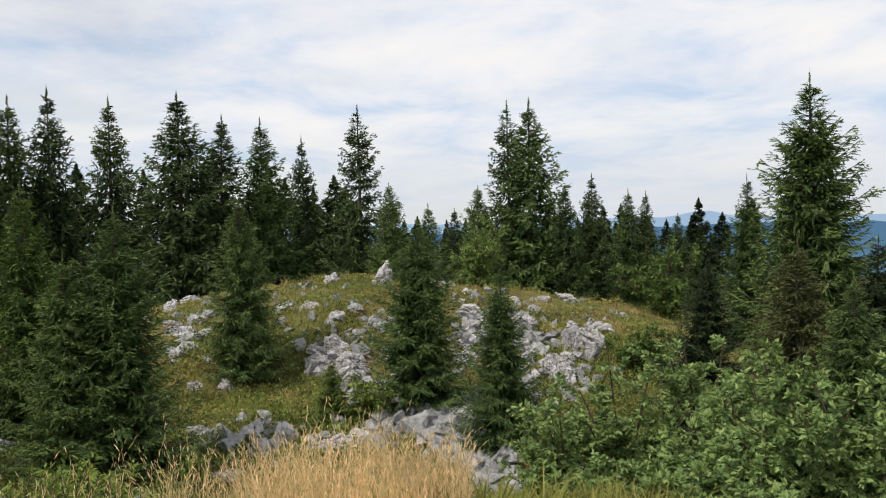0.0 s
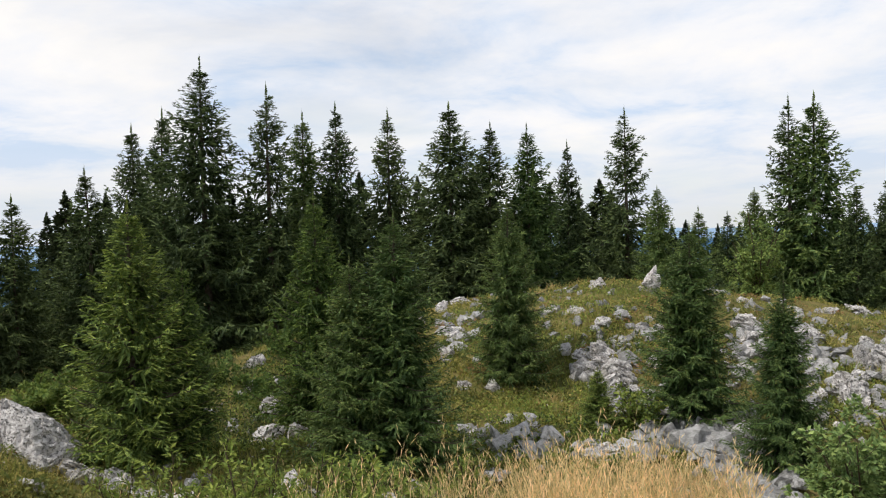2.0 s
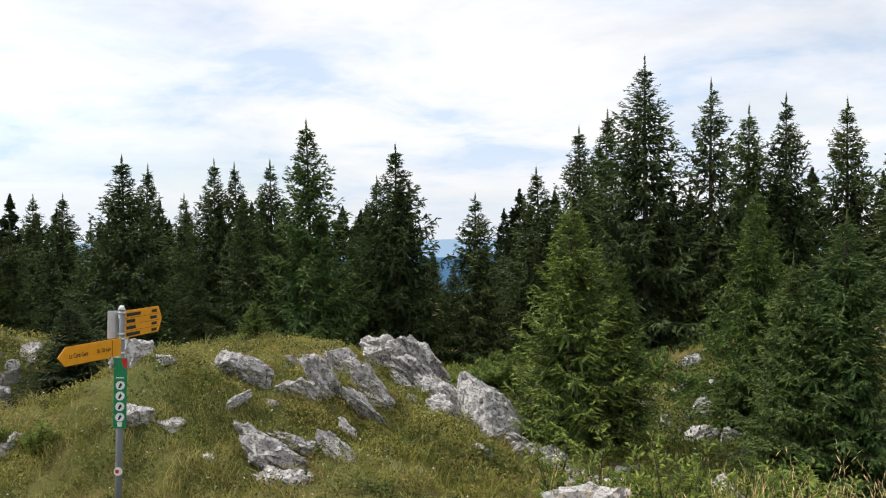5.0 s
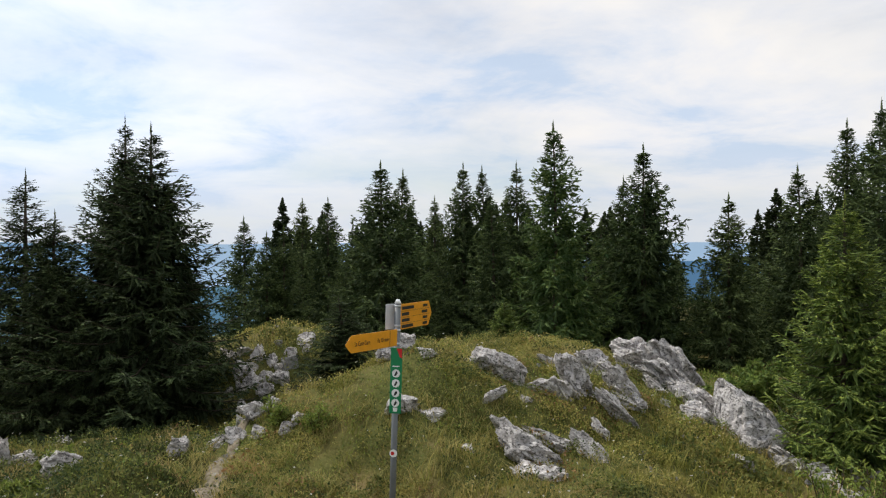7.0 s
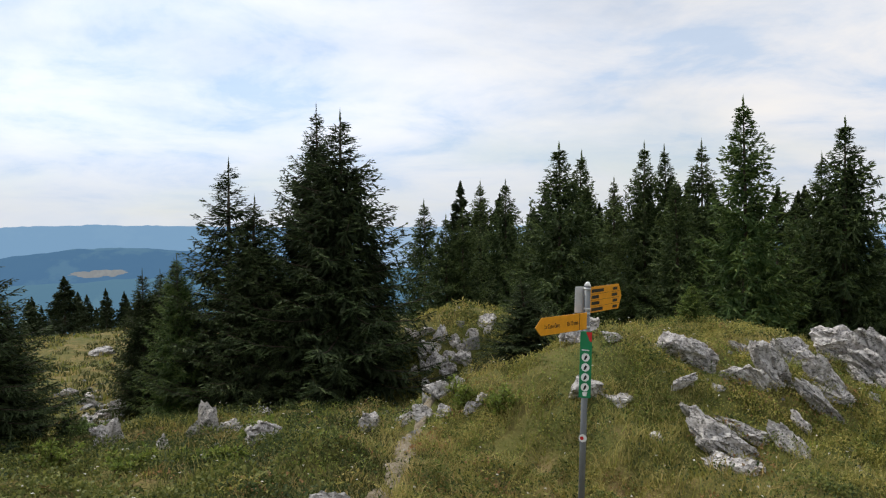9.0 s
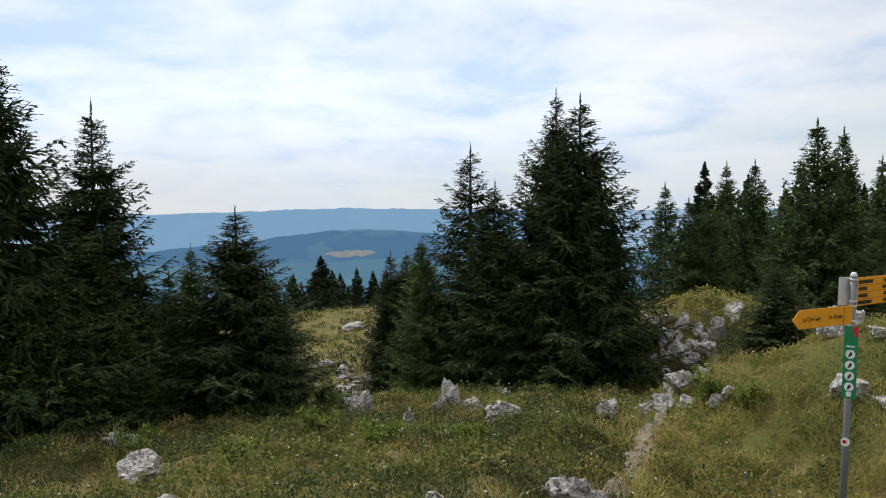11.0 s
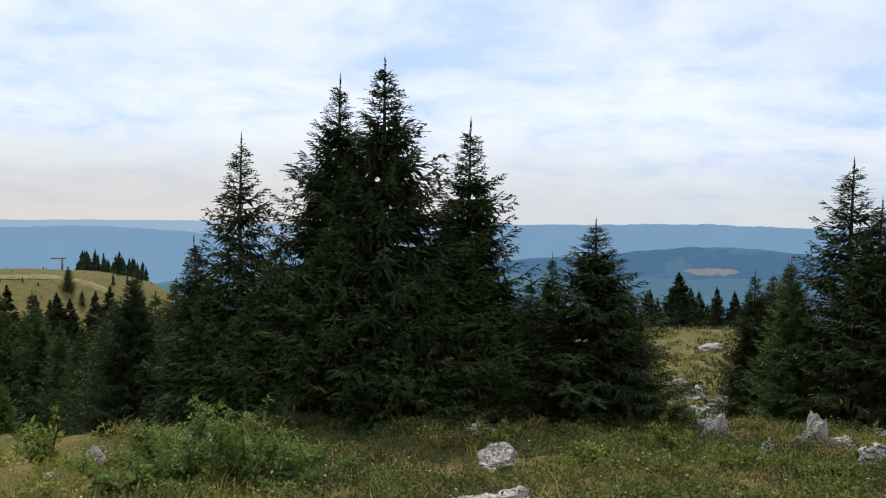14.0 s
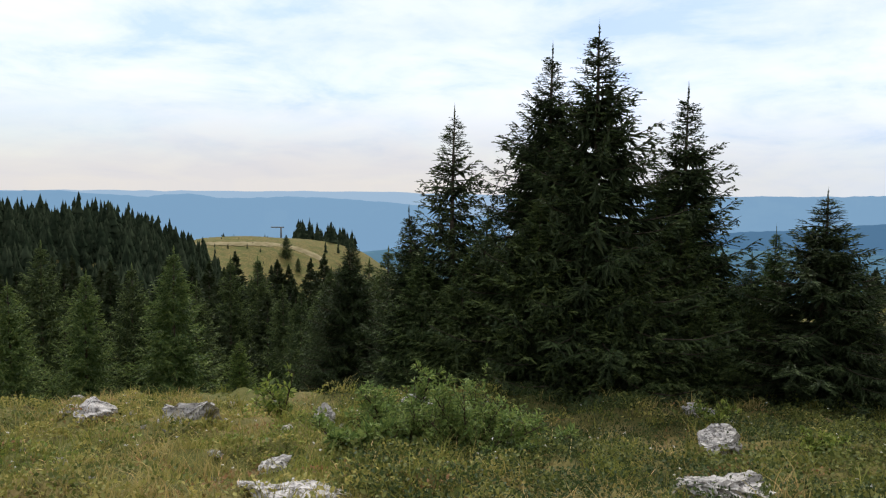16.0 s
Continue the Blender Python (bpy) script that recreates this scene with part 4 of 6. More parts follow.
rock(8, 9.1, 17.51, 0.42, 0.11)
rock(6, 7.3, 16.79, 0.32, 0.24)
rock(4, 4.7, 16.63, 0.35, 0.26)
rock(2, 3.6, 16.59, 0.20, 0.35)
rock(0, 9.5, 16.29, 0.20, 0.13)
rock(7, 8.7, 15.62, 0.33, 0.25)
rock(5, 7.5, 15.65, 0.38, 0.25)
rock(3, 6.8, 14.94, 0.63, 0.44)
rock(1, 8.6, 15.36, 0.28, 0.17)
rock(8, 4.1, 15.41, 0.28, 0.29)
rock(6, 3.5, 14.78, 0.18, 0.12)
rock(4, 5.6, 14.62, 0.27, 0.16)
rock(2, -1.5, 17.69, 0.42, 0.23)
rock(0, -2.1, 16.88, 0.46, 0.22)
rock(7, -1.8, 16.25, 0.49, 0.22)
rock(5, -1.7, 15.69, 0.38, 0.26)
rock(3, -5.5, 17.28, 0.41, 0.28)
rock(1, -5.6, 16.87, 0.41, 0.14)
rock(8, -5.3, 16.15, 0.14, 0.22)
rock(6, -8.6, 17.18, 0.26, 0.27)
rock(4, -8.2, 16.54, 0.15, 0.19)
rock(2, -10.2, 17.51, 0.23, 0.23)
rock(0, -10.9, 17.40, 0.32, 0.17)
rock(7, -9.8, 15.87, 0.31, 0.51)
rock(5, -8.3, 15.68, 0.33, 0.21)
rock(3, -7.7, 14.73, 0.45, 0.48)
rock(1, -6.0, 14.74, 0.23, 0.20)
rock(8, -6.0, 14.36, 0.14, 0.12)
rock(6, -7.1, 13.48, 0.24, 0.22)
rock(4, -8.4, 20.45, 0.68, 0.22)
rock(2, -6.6, 19.37, 0.35, 0.15)
rock(0, -4.6, 18.98, 0.34, 0.15)
rock(7, -11.7, 19.67, 0.41, 0.16)
rock(5, -1.6, 19.39, 0.29, 0.15)
rock(3, -15.3, 17.03, 0.21, 0.18)
rock(1, 0.4, 11.75, 0.32, 0.26)
# hollow
rock(8, 29.4, 14.52, 0.44, 0.44)
rock(6, 30.6, 16.60, 0.33, 0.25)
rock(4, 30.4, 18.20, 0.43, 0.27)
rock(2, 29.8, 13.11, 0.53, 0.31)
rock(0, 27.9, 12.76, 0.35, 0.35)
rock(7, 26.7, 11.89, 0.24, 0.16)
rock(5, 38.9, 10.31, 0.32, 0.25)
rock(3, 41.2, 10.89, 0.45, 0.19)
rock(1, 28.3, 9.94, 0.62, 0.27)
rock(8, 46.7, 10.94, 0.48, 0.37)
rock(6, 46.8, 12.72, 0.38, 0.26)
rock(4, 40.4, 23.20, 0.47, 0.62)
# brink and near turf
rock(1, 28.0, 6.2, 0.42, 0.50)
rock(3, 20.2, 6.2, 0.50, 0.54)
rock(0, 36.4, 6.2, 0.84, 0.58)
rock(2, 141.0, 5.25, 0.71, 0.19)
rock(4, 112.6, 5.82, 0.73, 0.30)
rock(6, 112.1, 8.28, 0.40, 0.24)
rock(8, 137.9, 8.50, 0.21, 0.27)
rock(1, 133.4, 10.4, 0.40, 0.22)
rock(3, 132.2, 10.5, 0.45, 0.24)
rock(6, 131.0, 10.6, 0.42, 0.19)
rock(3, 112.2, 10.69, 0.65, 0.15)
# open side
rock(2, 154.5, 50.85, 2.06, 0.41)
rock(0, 152.2, 13.33, 0.27, 0.14)
rock(7, 152.8, 9.85, 0.29, 0.10)
rock(5, 151.6, 9.47, 0.39, 0.17)
rock(3, 149.4, 9.87, 0.13, 0.10)
rock(1, 146.1, 8.76, 0.71, 0.28)
rock(6, 137.6, 8.33, 0.11, 0.17)
rock(4, 140.5, 7.97, 0.11, 0.09)
rock(2, 141.9, 6.54, 0.26, 0.11)
rock(7, 154.2, 7.34, 0.12, 0.04)
rock(5, 145.2, 7.13, 0.12, 0.05)
rock(3, 152.1, 5.64, 0.07, 0.04)
rock(1, 134.8, 10.29, 0.34, 0.10)
rock(8, 133.3, 46.69, 0.79, 0.38)
rock(6, 132.2, 46.28, 1.10, 0.53)
rock(4, 131.1, 21.70, 0.59, 0.20)
rock(2, 143.2, 11.87, 0.12, 0.06)
rock(5, 119.4, 8.84, 0.18, 0.07)
rock(3, 124.3, 10.11, 0.17, 0.10)
rock(1, 113.2, 10.68, 0.25, 0.14)
# tilted slabs that crop out of the turf
slab(0, 48.89, 12.33, -0.32, 1.19, 0.58, 36)
slab(5, 50.89, 12.33, -0.14, 0.61, 0.39, 12)
slab(1, 48.93, 12.33, -0.22, 0.62, 0.33, 42)
slab(6, 48.21, 12.14, -0.65, 1.12, 0.49, 39)
slab(2, 46.73, 11.58, -0.69, 0.83, 0.36, 39)
slab(7, 53.08, 11.30, -0.24, 0.77, 0.35, 38)
slab(3, 51.42, 10.62, -0.39, 0.75, 0.30, 44)
slab(8, 51.32, 10.44, -0.47, 0.49, 0.21, 28)
slab(4, 54.70, 10.22, -0.23, 0.78, 0.34, 48)
slab(0, 56.11, 9.97, -0.30, 0.61, 0.28, 35)
slab(5, 52.12, 10.09, -0.51, 0.70, 0.19, 46)
slab(1, 60.84, 10.61, -0.07, 0.58, 0.37, 11)
slab(6, 59.52, 10.26, -0.08, 0.59, 0.31, 31)
slab(2, 58.19, 8.89, -0.77, 1.02, 0.40, 26)
slab(7, 56.99, 8.50, -0.91, 0.70, 0.27, 23)
slab(3, 56.56, 9.13, -0.68, 0.68, 0.19, 28)
slab(8, 53.82, 9.06, -0.77, 0.63, 0.19, 48)
slab(4, 56.37, 11.41, -0.20, 0.44, 0.14, 40)
slab(0, 60.48, 9.54, -0.28, 0.37, 0.12, -30)
slab(5, 53.16, 9.67, -0.69, 0.36, 0.14, 55)
slab(1, 44.16, 9.97, -1.02, 0.37, 0.11, 20)
slab(6, 41.28, 10.94, -1.23, 0.54, 0.19, 34)
slab(2, 39.10, 10.62, -1.26, 0.45, 0.20, 37)
slab(7, 36.30, 9.64, -1.41, 1.18, 0.34, 3)
slab(3, 49.36, 11.78, -0.55, 0.49, 0.17, 52)
slab(8, 51.01, 12.33, -0.37, 0.46, 0.21, 40)
slab(4, 97.58, 11.77, -1.19, 0.46, 0.18, 25)
slab(0, 96.82, 16.98, -2.05, 0.64, 0.21, 13)
slab(5, 2.30, 12.92, -1.42, 0.96, 0.34, 49)
slab(1, 0.12, 13.41, -1.45, 0.96, 0.31, 52)
slab(6, 5.27, 14.32, -1.36, 0.60, 0.27, 11)
slab(2, -2.61, 10.81, -1.56, 0.42, 0.17, 27)
slab(7, 8.36, 15.30, -1.06, 0.60, 0.31, 18)
slab(3, 7.09, 15.49, -0.89, 0.70, 0.41, 27)
slab(8, 6.18, 15.01, -1.15, 0.69, 0.46, 45)
slab(4, -8.58, 16.22, -0.99, 0.70, 0.33, 70)
slab(0, -9.91, 16.36, -1.01, 0.76, 0.46, 64)
slab(5, -7.69, 14.98, -1.23, 0.69, 0.42, 45)
slab(1, -5.46, 17.23, -0.69, 0.60, 0.29, 21)
slab(6, -1.93, 17.50, -0.56, 0.67, 0.30, 18)
slab(9, 43.40, 11.30, -0.81, 0.90, 0.81, 2, "large smooth wedge-shaped limestone boulder beside the mound")


def stone_heap(name, label, spots, seed):
    """A heap of loose broken stones, each a piece of its own."""
    rnd = random.Random(seed)
    heap = new(name)
    cx, cy = polar(*spots[0][:2])
    base = Vector((cx, cy, float(ground_z(cx, cy))))
    heap.location = base
    for b0, d0, spread_b, spread_d, count, s0, s1 in spots:
        if count >= 60 and s1 < 0.5:
            STONY.append((b0, d0, 1.5 * math.radians(spread_b) * d0, 1.4 * spread_d))
        for _ in range(count):
            x, y = polar(b0 + rnd.gauss(0, spread_b), d0 + rnd.gauss(0, spread_d))
            s = rnd.uniform(s0, s1) * rnd.uniform(0.6, 1.3)
            ob = new("stone", rnd.choice(STONES))
            ob.parent = heap
            ob.matrix_local = Matrix.Translation(Vector((x, y, float(ground_z(x, y)) - 0.3 * s + (rnd.random() ** 2 * 0.12 if count >= 70 else 0))) - base) @ pose(0, 0, 0, rnd.uniform(-30, 30), rnd.uniform(-30, 30), rnd.uniform(0, 360)) @ Matrix.Diagonal((s * 1.3, s, s * 0.9, 1))
    return tagged(heap, label, "stones")


STONY = []                          # bearing, distance, half widths across and along (m)
stone_heap("rubble_heap", "heap of loose broken grey limestone rubble", [(3.9, 13.4, 1.7, 0.55, 66, 0.14, 0.34), (1.6, 12.6, 2.1, 0.80, 100, 0.16, 0.40), (-0.6, 11.4, 1.6, 0.55, 84, 0.14, 0.34), (-2.7, 10.5, 1.1, 0.45, 70, 0.12, 0.28), (-3.4, 9.9, 0.9, 0.30, 34, 0.10, 0.22), (13.4, 11.4, 1.9, 0.3, 30, 0.12, 0.30)], 3)
stone_heap("scree_strip", "strip of pale limestone scree on the mound", [(-1.9, 16.3, 0.69, 1.07, 80, 0.10, 0.21), (-5.4, 16.6, 0.61, 1.14, 40, 0.11, 0.23), (-5.9, 14.6, 0.53, 0.72, 30, 0.10, 0.21), (-8.4, 15.5, 0.84, 0.68, 24, 0.12, 0.25)], 4)
stone_heap("stone_scatter", "loose grey stones scattered in the hollow", [(29.4, 13.8, 1.52, 0.76, 40, 0.09, 0.20), (38.1, 10.6, 1.90, 0.34, 30, 0.07, 0.15), (-8.4, 11.0, 1.90, 0.80, 40, 0.07, 0.15), (30.9, 17.5, 1.52, 1.20, 16, 0.16, 0.35), (15.1, 12.3, 1.71, 0.25, 20, 0.09, 0.20)], 6)
stone_heap("slope_stones", "pale stones lying in the rocky pasture slope", [(97.1, 16.7, 0.84, 2.12, 50, 0.09, 0.19), (97.9, 21.5, 0.95, 2.50, 24, 0.08, 0.17), (75.2, 12.6, 0.9, 0.9, 26, 0.10, 0.22), (77.3, 11.1, 1.14, 0.36, 24, 0.06, 0.14), (73.5, 11.3, 0.76, 0.21, 10, 0.05, 0.12), (76.8, 10.2, 0.35, 0.3, 12, 0.04, 0.09), (78.4, 9.4, 0.4, 0.3, 12, 0.03, 0.08), (80.5, 7.9, 0.5, 0.4, 12, 0.02, 0.06)], 7)
stone_heap("meadow_stones", "small grey stones lying about in the grass", [(15.5, 20.3, 2.29, 1.36, 50, 0.09, 0.22), (17.0, 17.6, 0.9, 0.9, 36, 0.10, 0.28), (10.2, 18.7, 2.29, 1.13, 46, 0.08, 0.20), (5.7, 16.5, 1.52, 0.73, 46, 0.09, 0.24), (7.2, 15.2, 1.3, 0.45, 46, 0.12, 0.30), (-8.6, 16.0, 1.6, 0.9, 56, 0.12, 0.30), (-5.3, 17.0, 0.8, 1.0, 40, 0.12, 0.28), (-3.4, 19.2, 3.0, 0.8, 40, 0.10, 0.24), (57.1, 10.3, 4.19, 0.76, 26, 0.04, 0.09), (147.6, 8.2, 7.62, 1.64, 26, 0.03, 0.07), (48.7, 12.0, 1.52, 2.19, 20, 0.07, 0.15), (-8.7, 20.7, 2.67, 2.50, 20, 0.09, 0.19)], 8)


# ---- footpath ----
def make_path():
    """A trodden strip of bare soil and grit, laid just over the turf."""
    line = [(83.0, 6.27), (82.2, 6.55), (80.0, 7.97), (78.4, 9.38), (77.3, 10.12), (76.3, 10.52), (75.9, 10.61)]
    pts = np.array([polar(b, d) for b, d in line])
    for (b0, d0), (b1, d1) in zip(line, line[1:]):
        for u in (0, 0.25, 0.5, 0.75):
            STONY.append((b0 + (b1 - b0) * u, d0 + (d1 - d0) * u, 0.15, 0.16))
    t = np.linspace(0, len(line) - 1, 70)
    xs, ys = np.interp(t, range(len(line)), pts[:, 0]), np.interp(t, range(len(line)), pts[:, 1])
    dx, dy = np.gradient(xs), np.gradient(ys)
    ln = np.hypot(dx, dy)
    V = []
    for k in range(7):
        s = (k / 6 - 0.5) * 2
        wid = 0.090 + 0.06 * value_noise(t * 1.7 + k * 0.2, t * 0, 21 + k)
        x, y = xs - dy / ln * s * wid, ys + dx / ln * s * wid
        V.append(np.stack([x, y, ground_z(x, y) + 0.022 - 0.03 * s * s], -1))
    V = np.stack(V)
    idx = np.arange(V.shape[0] * V.shape[1]).reshape(V.shape[:2])
    q = np.stack([idx[:-1, :-1], idx[:-1, 1:], idx[1:, 1:], idx[1:, :-1]], -1).reshape(-1, 4)
    tagged(new("footpath", mesh_from("footpath", V.reshape(-1, 3), q[:, ::-1], M_PATH, False)), "narrow trodden footpath of pale bare soil", "path", kind="structure")


make_path()


# ---- signpost ----
M_STEEL = plain("galvanised_steel", (0.17, 0.18, 0.185), 0.55, 0.3)
M_YELLOW = plain("sign_yellow", (0.72, 0.31, 0.015), 0.45)
M_BLACK = plain("sign_black", (0.02, 0.02, 0.02), 0.5)
M_GREEN = plain("sign_green", (0.01, 0.20, 0.075), 0.45)
M_WHITE = plain("sign_white", (0.78, 0.78, 0.76), 0.5)
M_RED = plain("sign_red", (0.55, 0.02, 0.02), 0.45)
M_PALE = plain("bare_aluminium", (0.55, 0.56, 0.57), 0.45, 0.3)


def part(name, bm, mat, parent, label=""):
    me = bpy.data.meshes.new(name)
    bmesh.ops.recalc_face_normals(bm, faces=bm.faces)
    bm.to_mesh(me); bm.free()
    me.materials.append(mat)
    ob = new(name, me)
    ob.parent = parent
    return tagged(ob, label) if label else ob


def plate(outline, thick, edge=0.002):
    """A flat board with the given outline in x and z, so thick in y."""
    bm = bmesh.new()
    f = bm.faces.new([bm.verts.new((x, -thick / 2, z)) for x, z in outline])
    ext = bmesh.ops.extrude_face_region(bm, geom=[f])
    bmesh.ops.translate(bm, verts=[v for v in ext["geom"] if isinstance(v, bmesh.types.BMVert)], vec=(0, thick, 0))
    bmesh.ops.bevel(bm, geom=list(bm.edges), offset=edge, segments=1, affect="EDGES")
    return bm


def cylinder(radius, z0, z1, sides=20, top=None):
    bm = bmesh.new()
    bmesh.ops.create_cone(bm, cap_ends=True, segments=sides, radius1=radius, radius2=radius if top is None else top, depth=z1 - z0)
    bmesh.ops.translate(bm, verts=bm.verts, vec=(0, 0, (z0 + z1) / 2))
    for f in bm.faces:
        f.smooth = len(f.verts) == 4
    return bm


def disc(x, z, r, y, thick=0.002, sides=20):
    return [(x + r * math.cos(a * 6.2832 / sides), z + r * math.sin(a * 6.2832 / sides)) for a in range(sides)]


def bar(x0, x1, z0, z1, y, mat, parent, name="lettering_bar"):
    bm = plate([(x0, z0), (x1, z0), (x1, z1), (x0, z1)], 0.001, 0.0002)
    bmesh.ops.translate(bm, verts=bm.verts, vec=(0, y, 0))
    return part(name, bm, mat, parent)


def lettering(text, size, x, z, y, mat, parent):
    cu = bpy.data.curves.new("lettering", "FONT")
    cu.body, cu.size, cu.extrude = text, size, 0.0006
    cu.materials.append(mat)
    ob = new("lettering", cu)
    ob.parent = parent
    ob.matrix_local = pose(x, y, z, 90, 0, 0)
    return ob


def make_signpost():
    px, py = polar(68.1, 6.4)
    gz = float(ground_z(px, py))
    top = 1.08
    post = new("signpost")
    post.matrix_world = pose(px, py, gz, 0, 2.0, 67.6)
    H = top - gz
    pole = part("pole", cylinder(0.024, -0.3, H - 0.03), M_STEEL, post)
    part("cap", cylinder(0.028, H - 0.03, H, top=0.012), M_WHITE, post, "white domed pole cap")
    # local x runs to the eye's right, y away from the eye
    arm = part("direction_arm", plate([(-0.66, 0), (-0.59, -0.063), (-0.02, -0.063), (-0.02, 0.063), (-0.59, 0.063)], 0.006), M_YELLOW, post, "single yellow arrow board pointing along the path")
    arm.matrix_local = pose(0.01, -0.03, H - 0.285, 0, 0, 54)
    bar(-0.122, -0.117, -0.06, 0.06, -0.0045, M_BLACK, arm)
    lettering("La Cure Gare", 0.046, -0.555, -0.017, -0.0048, M_BLACK, arm).scale = (0.72, 1, 1)
    lettering("1h 10 min", 0.046, -0.285, -0.017, -0.0048, M_BLACK, arm).scale = (0.80, 1, 1)
    board = part("direction_board", plate([(0.02, -0.098), (0.53, -0.098), (0.585, 0), (0.53, 0.098), (0.02, 0.098)], 0.006), M_YELLOW, post, "yellow arrow board with four lines of destinations")
    board.matrix_local = pose(0.0, -0.036, H - 0.135, 0, 0, 60)
    for row, (a, b) in enumerate(((0.28, 0.40), (0.20, 0.405), (0.21, 0.33), (0.27, 0.405))):
        z = 0.066 - 0.047 * row
        bar(0.06, a - 0.02, z - 0.012, z + 0.012, -0.0045, M_BLACK, board)
        bar(0.42 if row != 1 else 0.40, 0.50, z - 0.011, z + 0.011, -0.0045, M_BLACK, board)
        if row:
            bar(0.02, 0.54, z + 0.0225, z + 0.0245, -0.0042, M_BLACK, board, "rule_line")
    back = part("back_board", plate([(-0.10, -0.098), (0.0, -0.098), (0.0, 0.098), (-0.10, 0.098)], 0.006), M_PALE, post, "bare metal back of a third board")
    back.matrix_local = pose(-0.005, 0.036, H - 0.135, 0, 0, 30)
    strip = part("marker_plate", plate([(-0.045, -0.25), (0.045, -0.25), (0.045, 0.25), (-0.045, 0.25)], 0.004), M_GREEN, post, "green plate with white activity discs")
    strip.matrix_local = pose(0, -0.034, H - 0.615, 0, 0, -14)
    bm = plate([(0.0, 0.245), (0.043, 0.245), (0.043, 0.17), (0.025, 0.18)], 0.001, 0.0002)
    bmesh.ops.translate(bm, verts=bm.verts, vec=(0, -0.0035, 0))
    part("corner_mark", bm, M_RED, strip, "red corner mark")
    bar(-0.03, 0.025, 0.105, 0.113, -0.0034, M_WHITE, strip)
    for k in range(4):
        z = 0.055 - 0.075 * k
        bm = plate(disc(0, z, 0.031, 0), 0.001, 0.0002)
        bmesh.ops.translate(bm, verts=bm.verts, vec=(0, -0.0035, 0))
        dsk = part("symbol_disc", bm, M_WHITE, strip, "white round symbol disc")
        bm = plate([(-0.014, z - 0.018), (-0.002, z - 0.02), (0.014, z + 0.004), (0.004, z + 0.02), (-0.006, z + 0.004)], 0.001, 0.0002)
        bmesh.ops.translate(bm, verts=bm.verts, vec=(0, -0.0052, 0))
        sy = part("symbol_mark", bm, M_BLACK, strip)
    bm = plate([(-0.014, -0.236), (0.014, -0.236), (0.018, -0.205), (-0.018, -0.205)], 0.001, 0.0002)
    bmesh.ops.translate(bm, verts=bm.verts, vec=(0, -0.0035, 0))
    part("foot_mark", bm, M_WHITE, strip)
    for z in (H - 0.05, H - 0.20, H - 0.235, H - 0.335, H - 0.40, H - 0.82):
        bm = cylinder(0.027, z - 0.008, z + 0.008)
        part("clamp_ring", bm, M_PALE, post, "steel clamp ring")
    bm = plate(disc(0, 0, 0.030, 0), 0.002, 0.0004)
    st = part("trail_sticker", bm, M_WHITE, post, "small round white and red trail sticker")
    st.matrix_local = pose(-0.005, -0.033, H - 1.17, 0, 0, -12)
    bm = plate(disc(-0.006, 0, 0.014, 0, sides=12), 0.001, 0.0002)
    bmesh.ops.translate(bm, verts=bm.verts, vec=(0, -0.002, 0))
    part("sticker_centre", bm, M_RED, st)
    return tagged(post, "steel hiking signpost with two yellow direction boards", "signpost")


make_signpost()


# ---- bushes ----
def leaf_quads(rng, p, d, length, width, fold=0.3):
    """Leaves as folded blades of four triangles: p the stalk ends, d the ways that they point."""
    n = len(p)
    d = d / (np.linalg.norm(d, axis=1)[:, None] + 1e-9)
    up = rng.normal(size=(n, 3)) * 0.55 + (0, 0, 1.0)
    s = np.cross(d, up); s /= np.linalg.norm(s, axis=1)[:, None] + 1e-9
    nrm = np.cross(s, d)
    ln = length * rng.uniform(0.6, 1.25, n)[:, None]
    wd = width * rng.uniform(0.7, 1.2, n)[:, None] * 0.5
    a, b = p, p + d * ln - nrm * ln * 0.12
    m = p + d * ln * 0.45
    l, r = m + s * wd + nrm * wd * fold, m - s * wd + nrm * wd * fold
    V = np.stack([a, l, b, r], 1).reshape(-1, 3)
    i = np.arange(n)[:, None] * 4
    return V, np.vstack([i + (0, 1, 2), i + (0, 2, 3)])


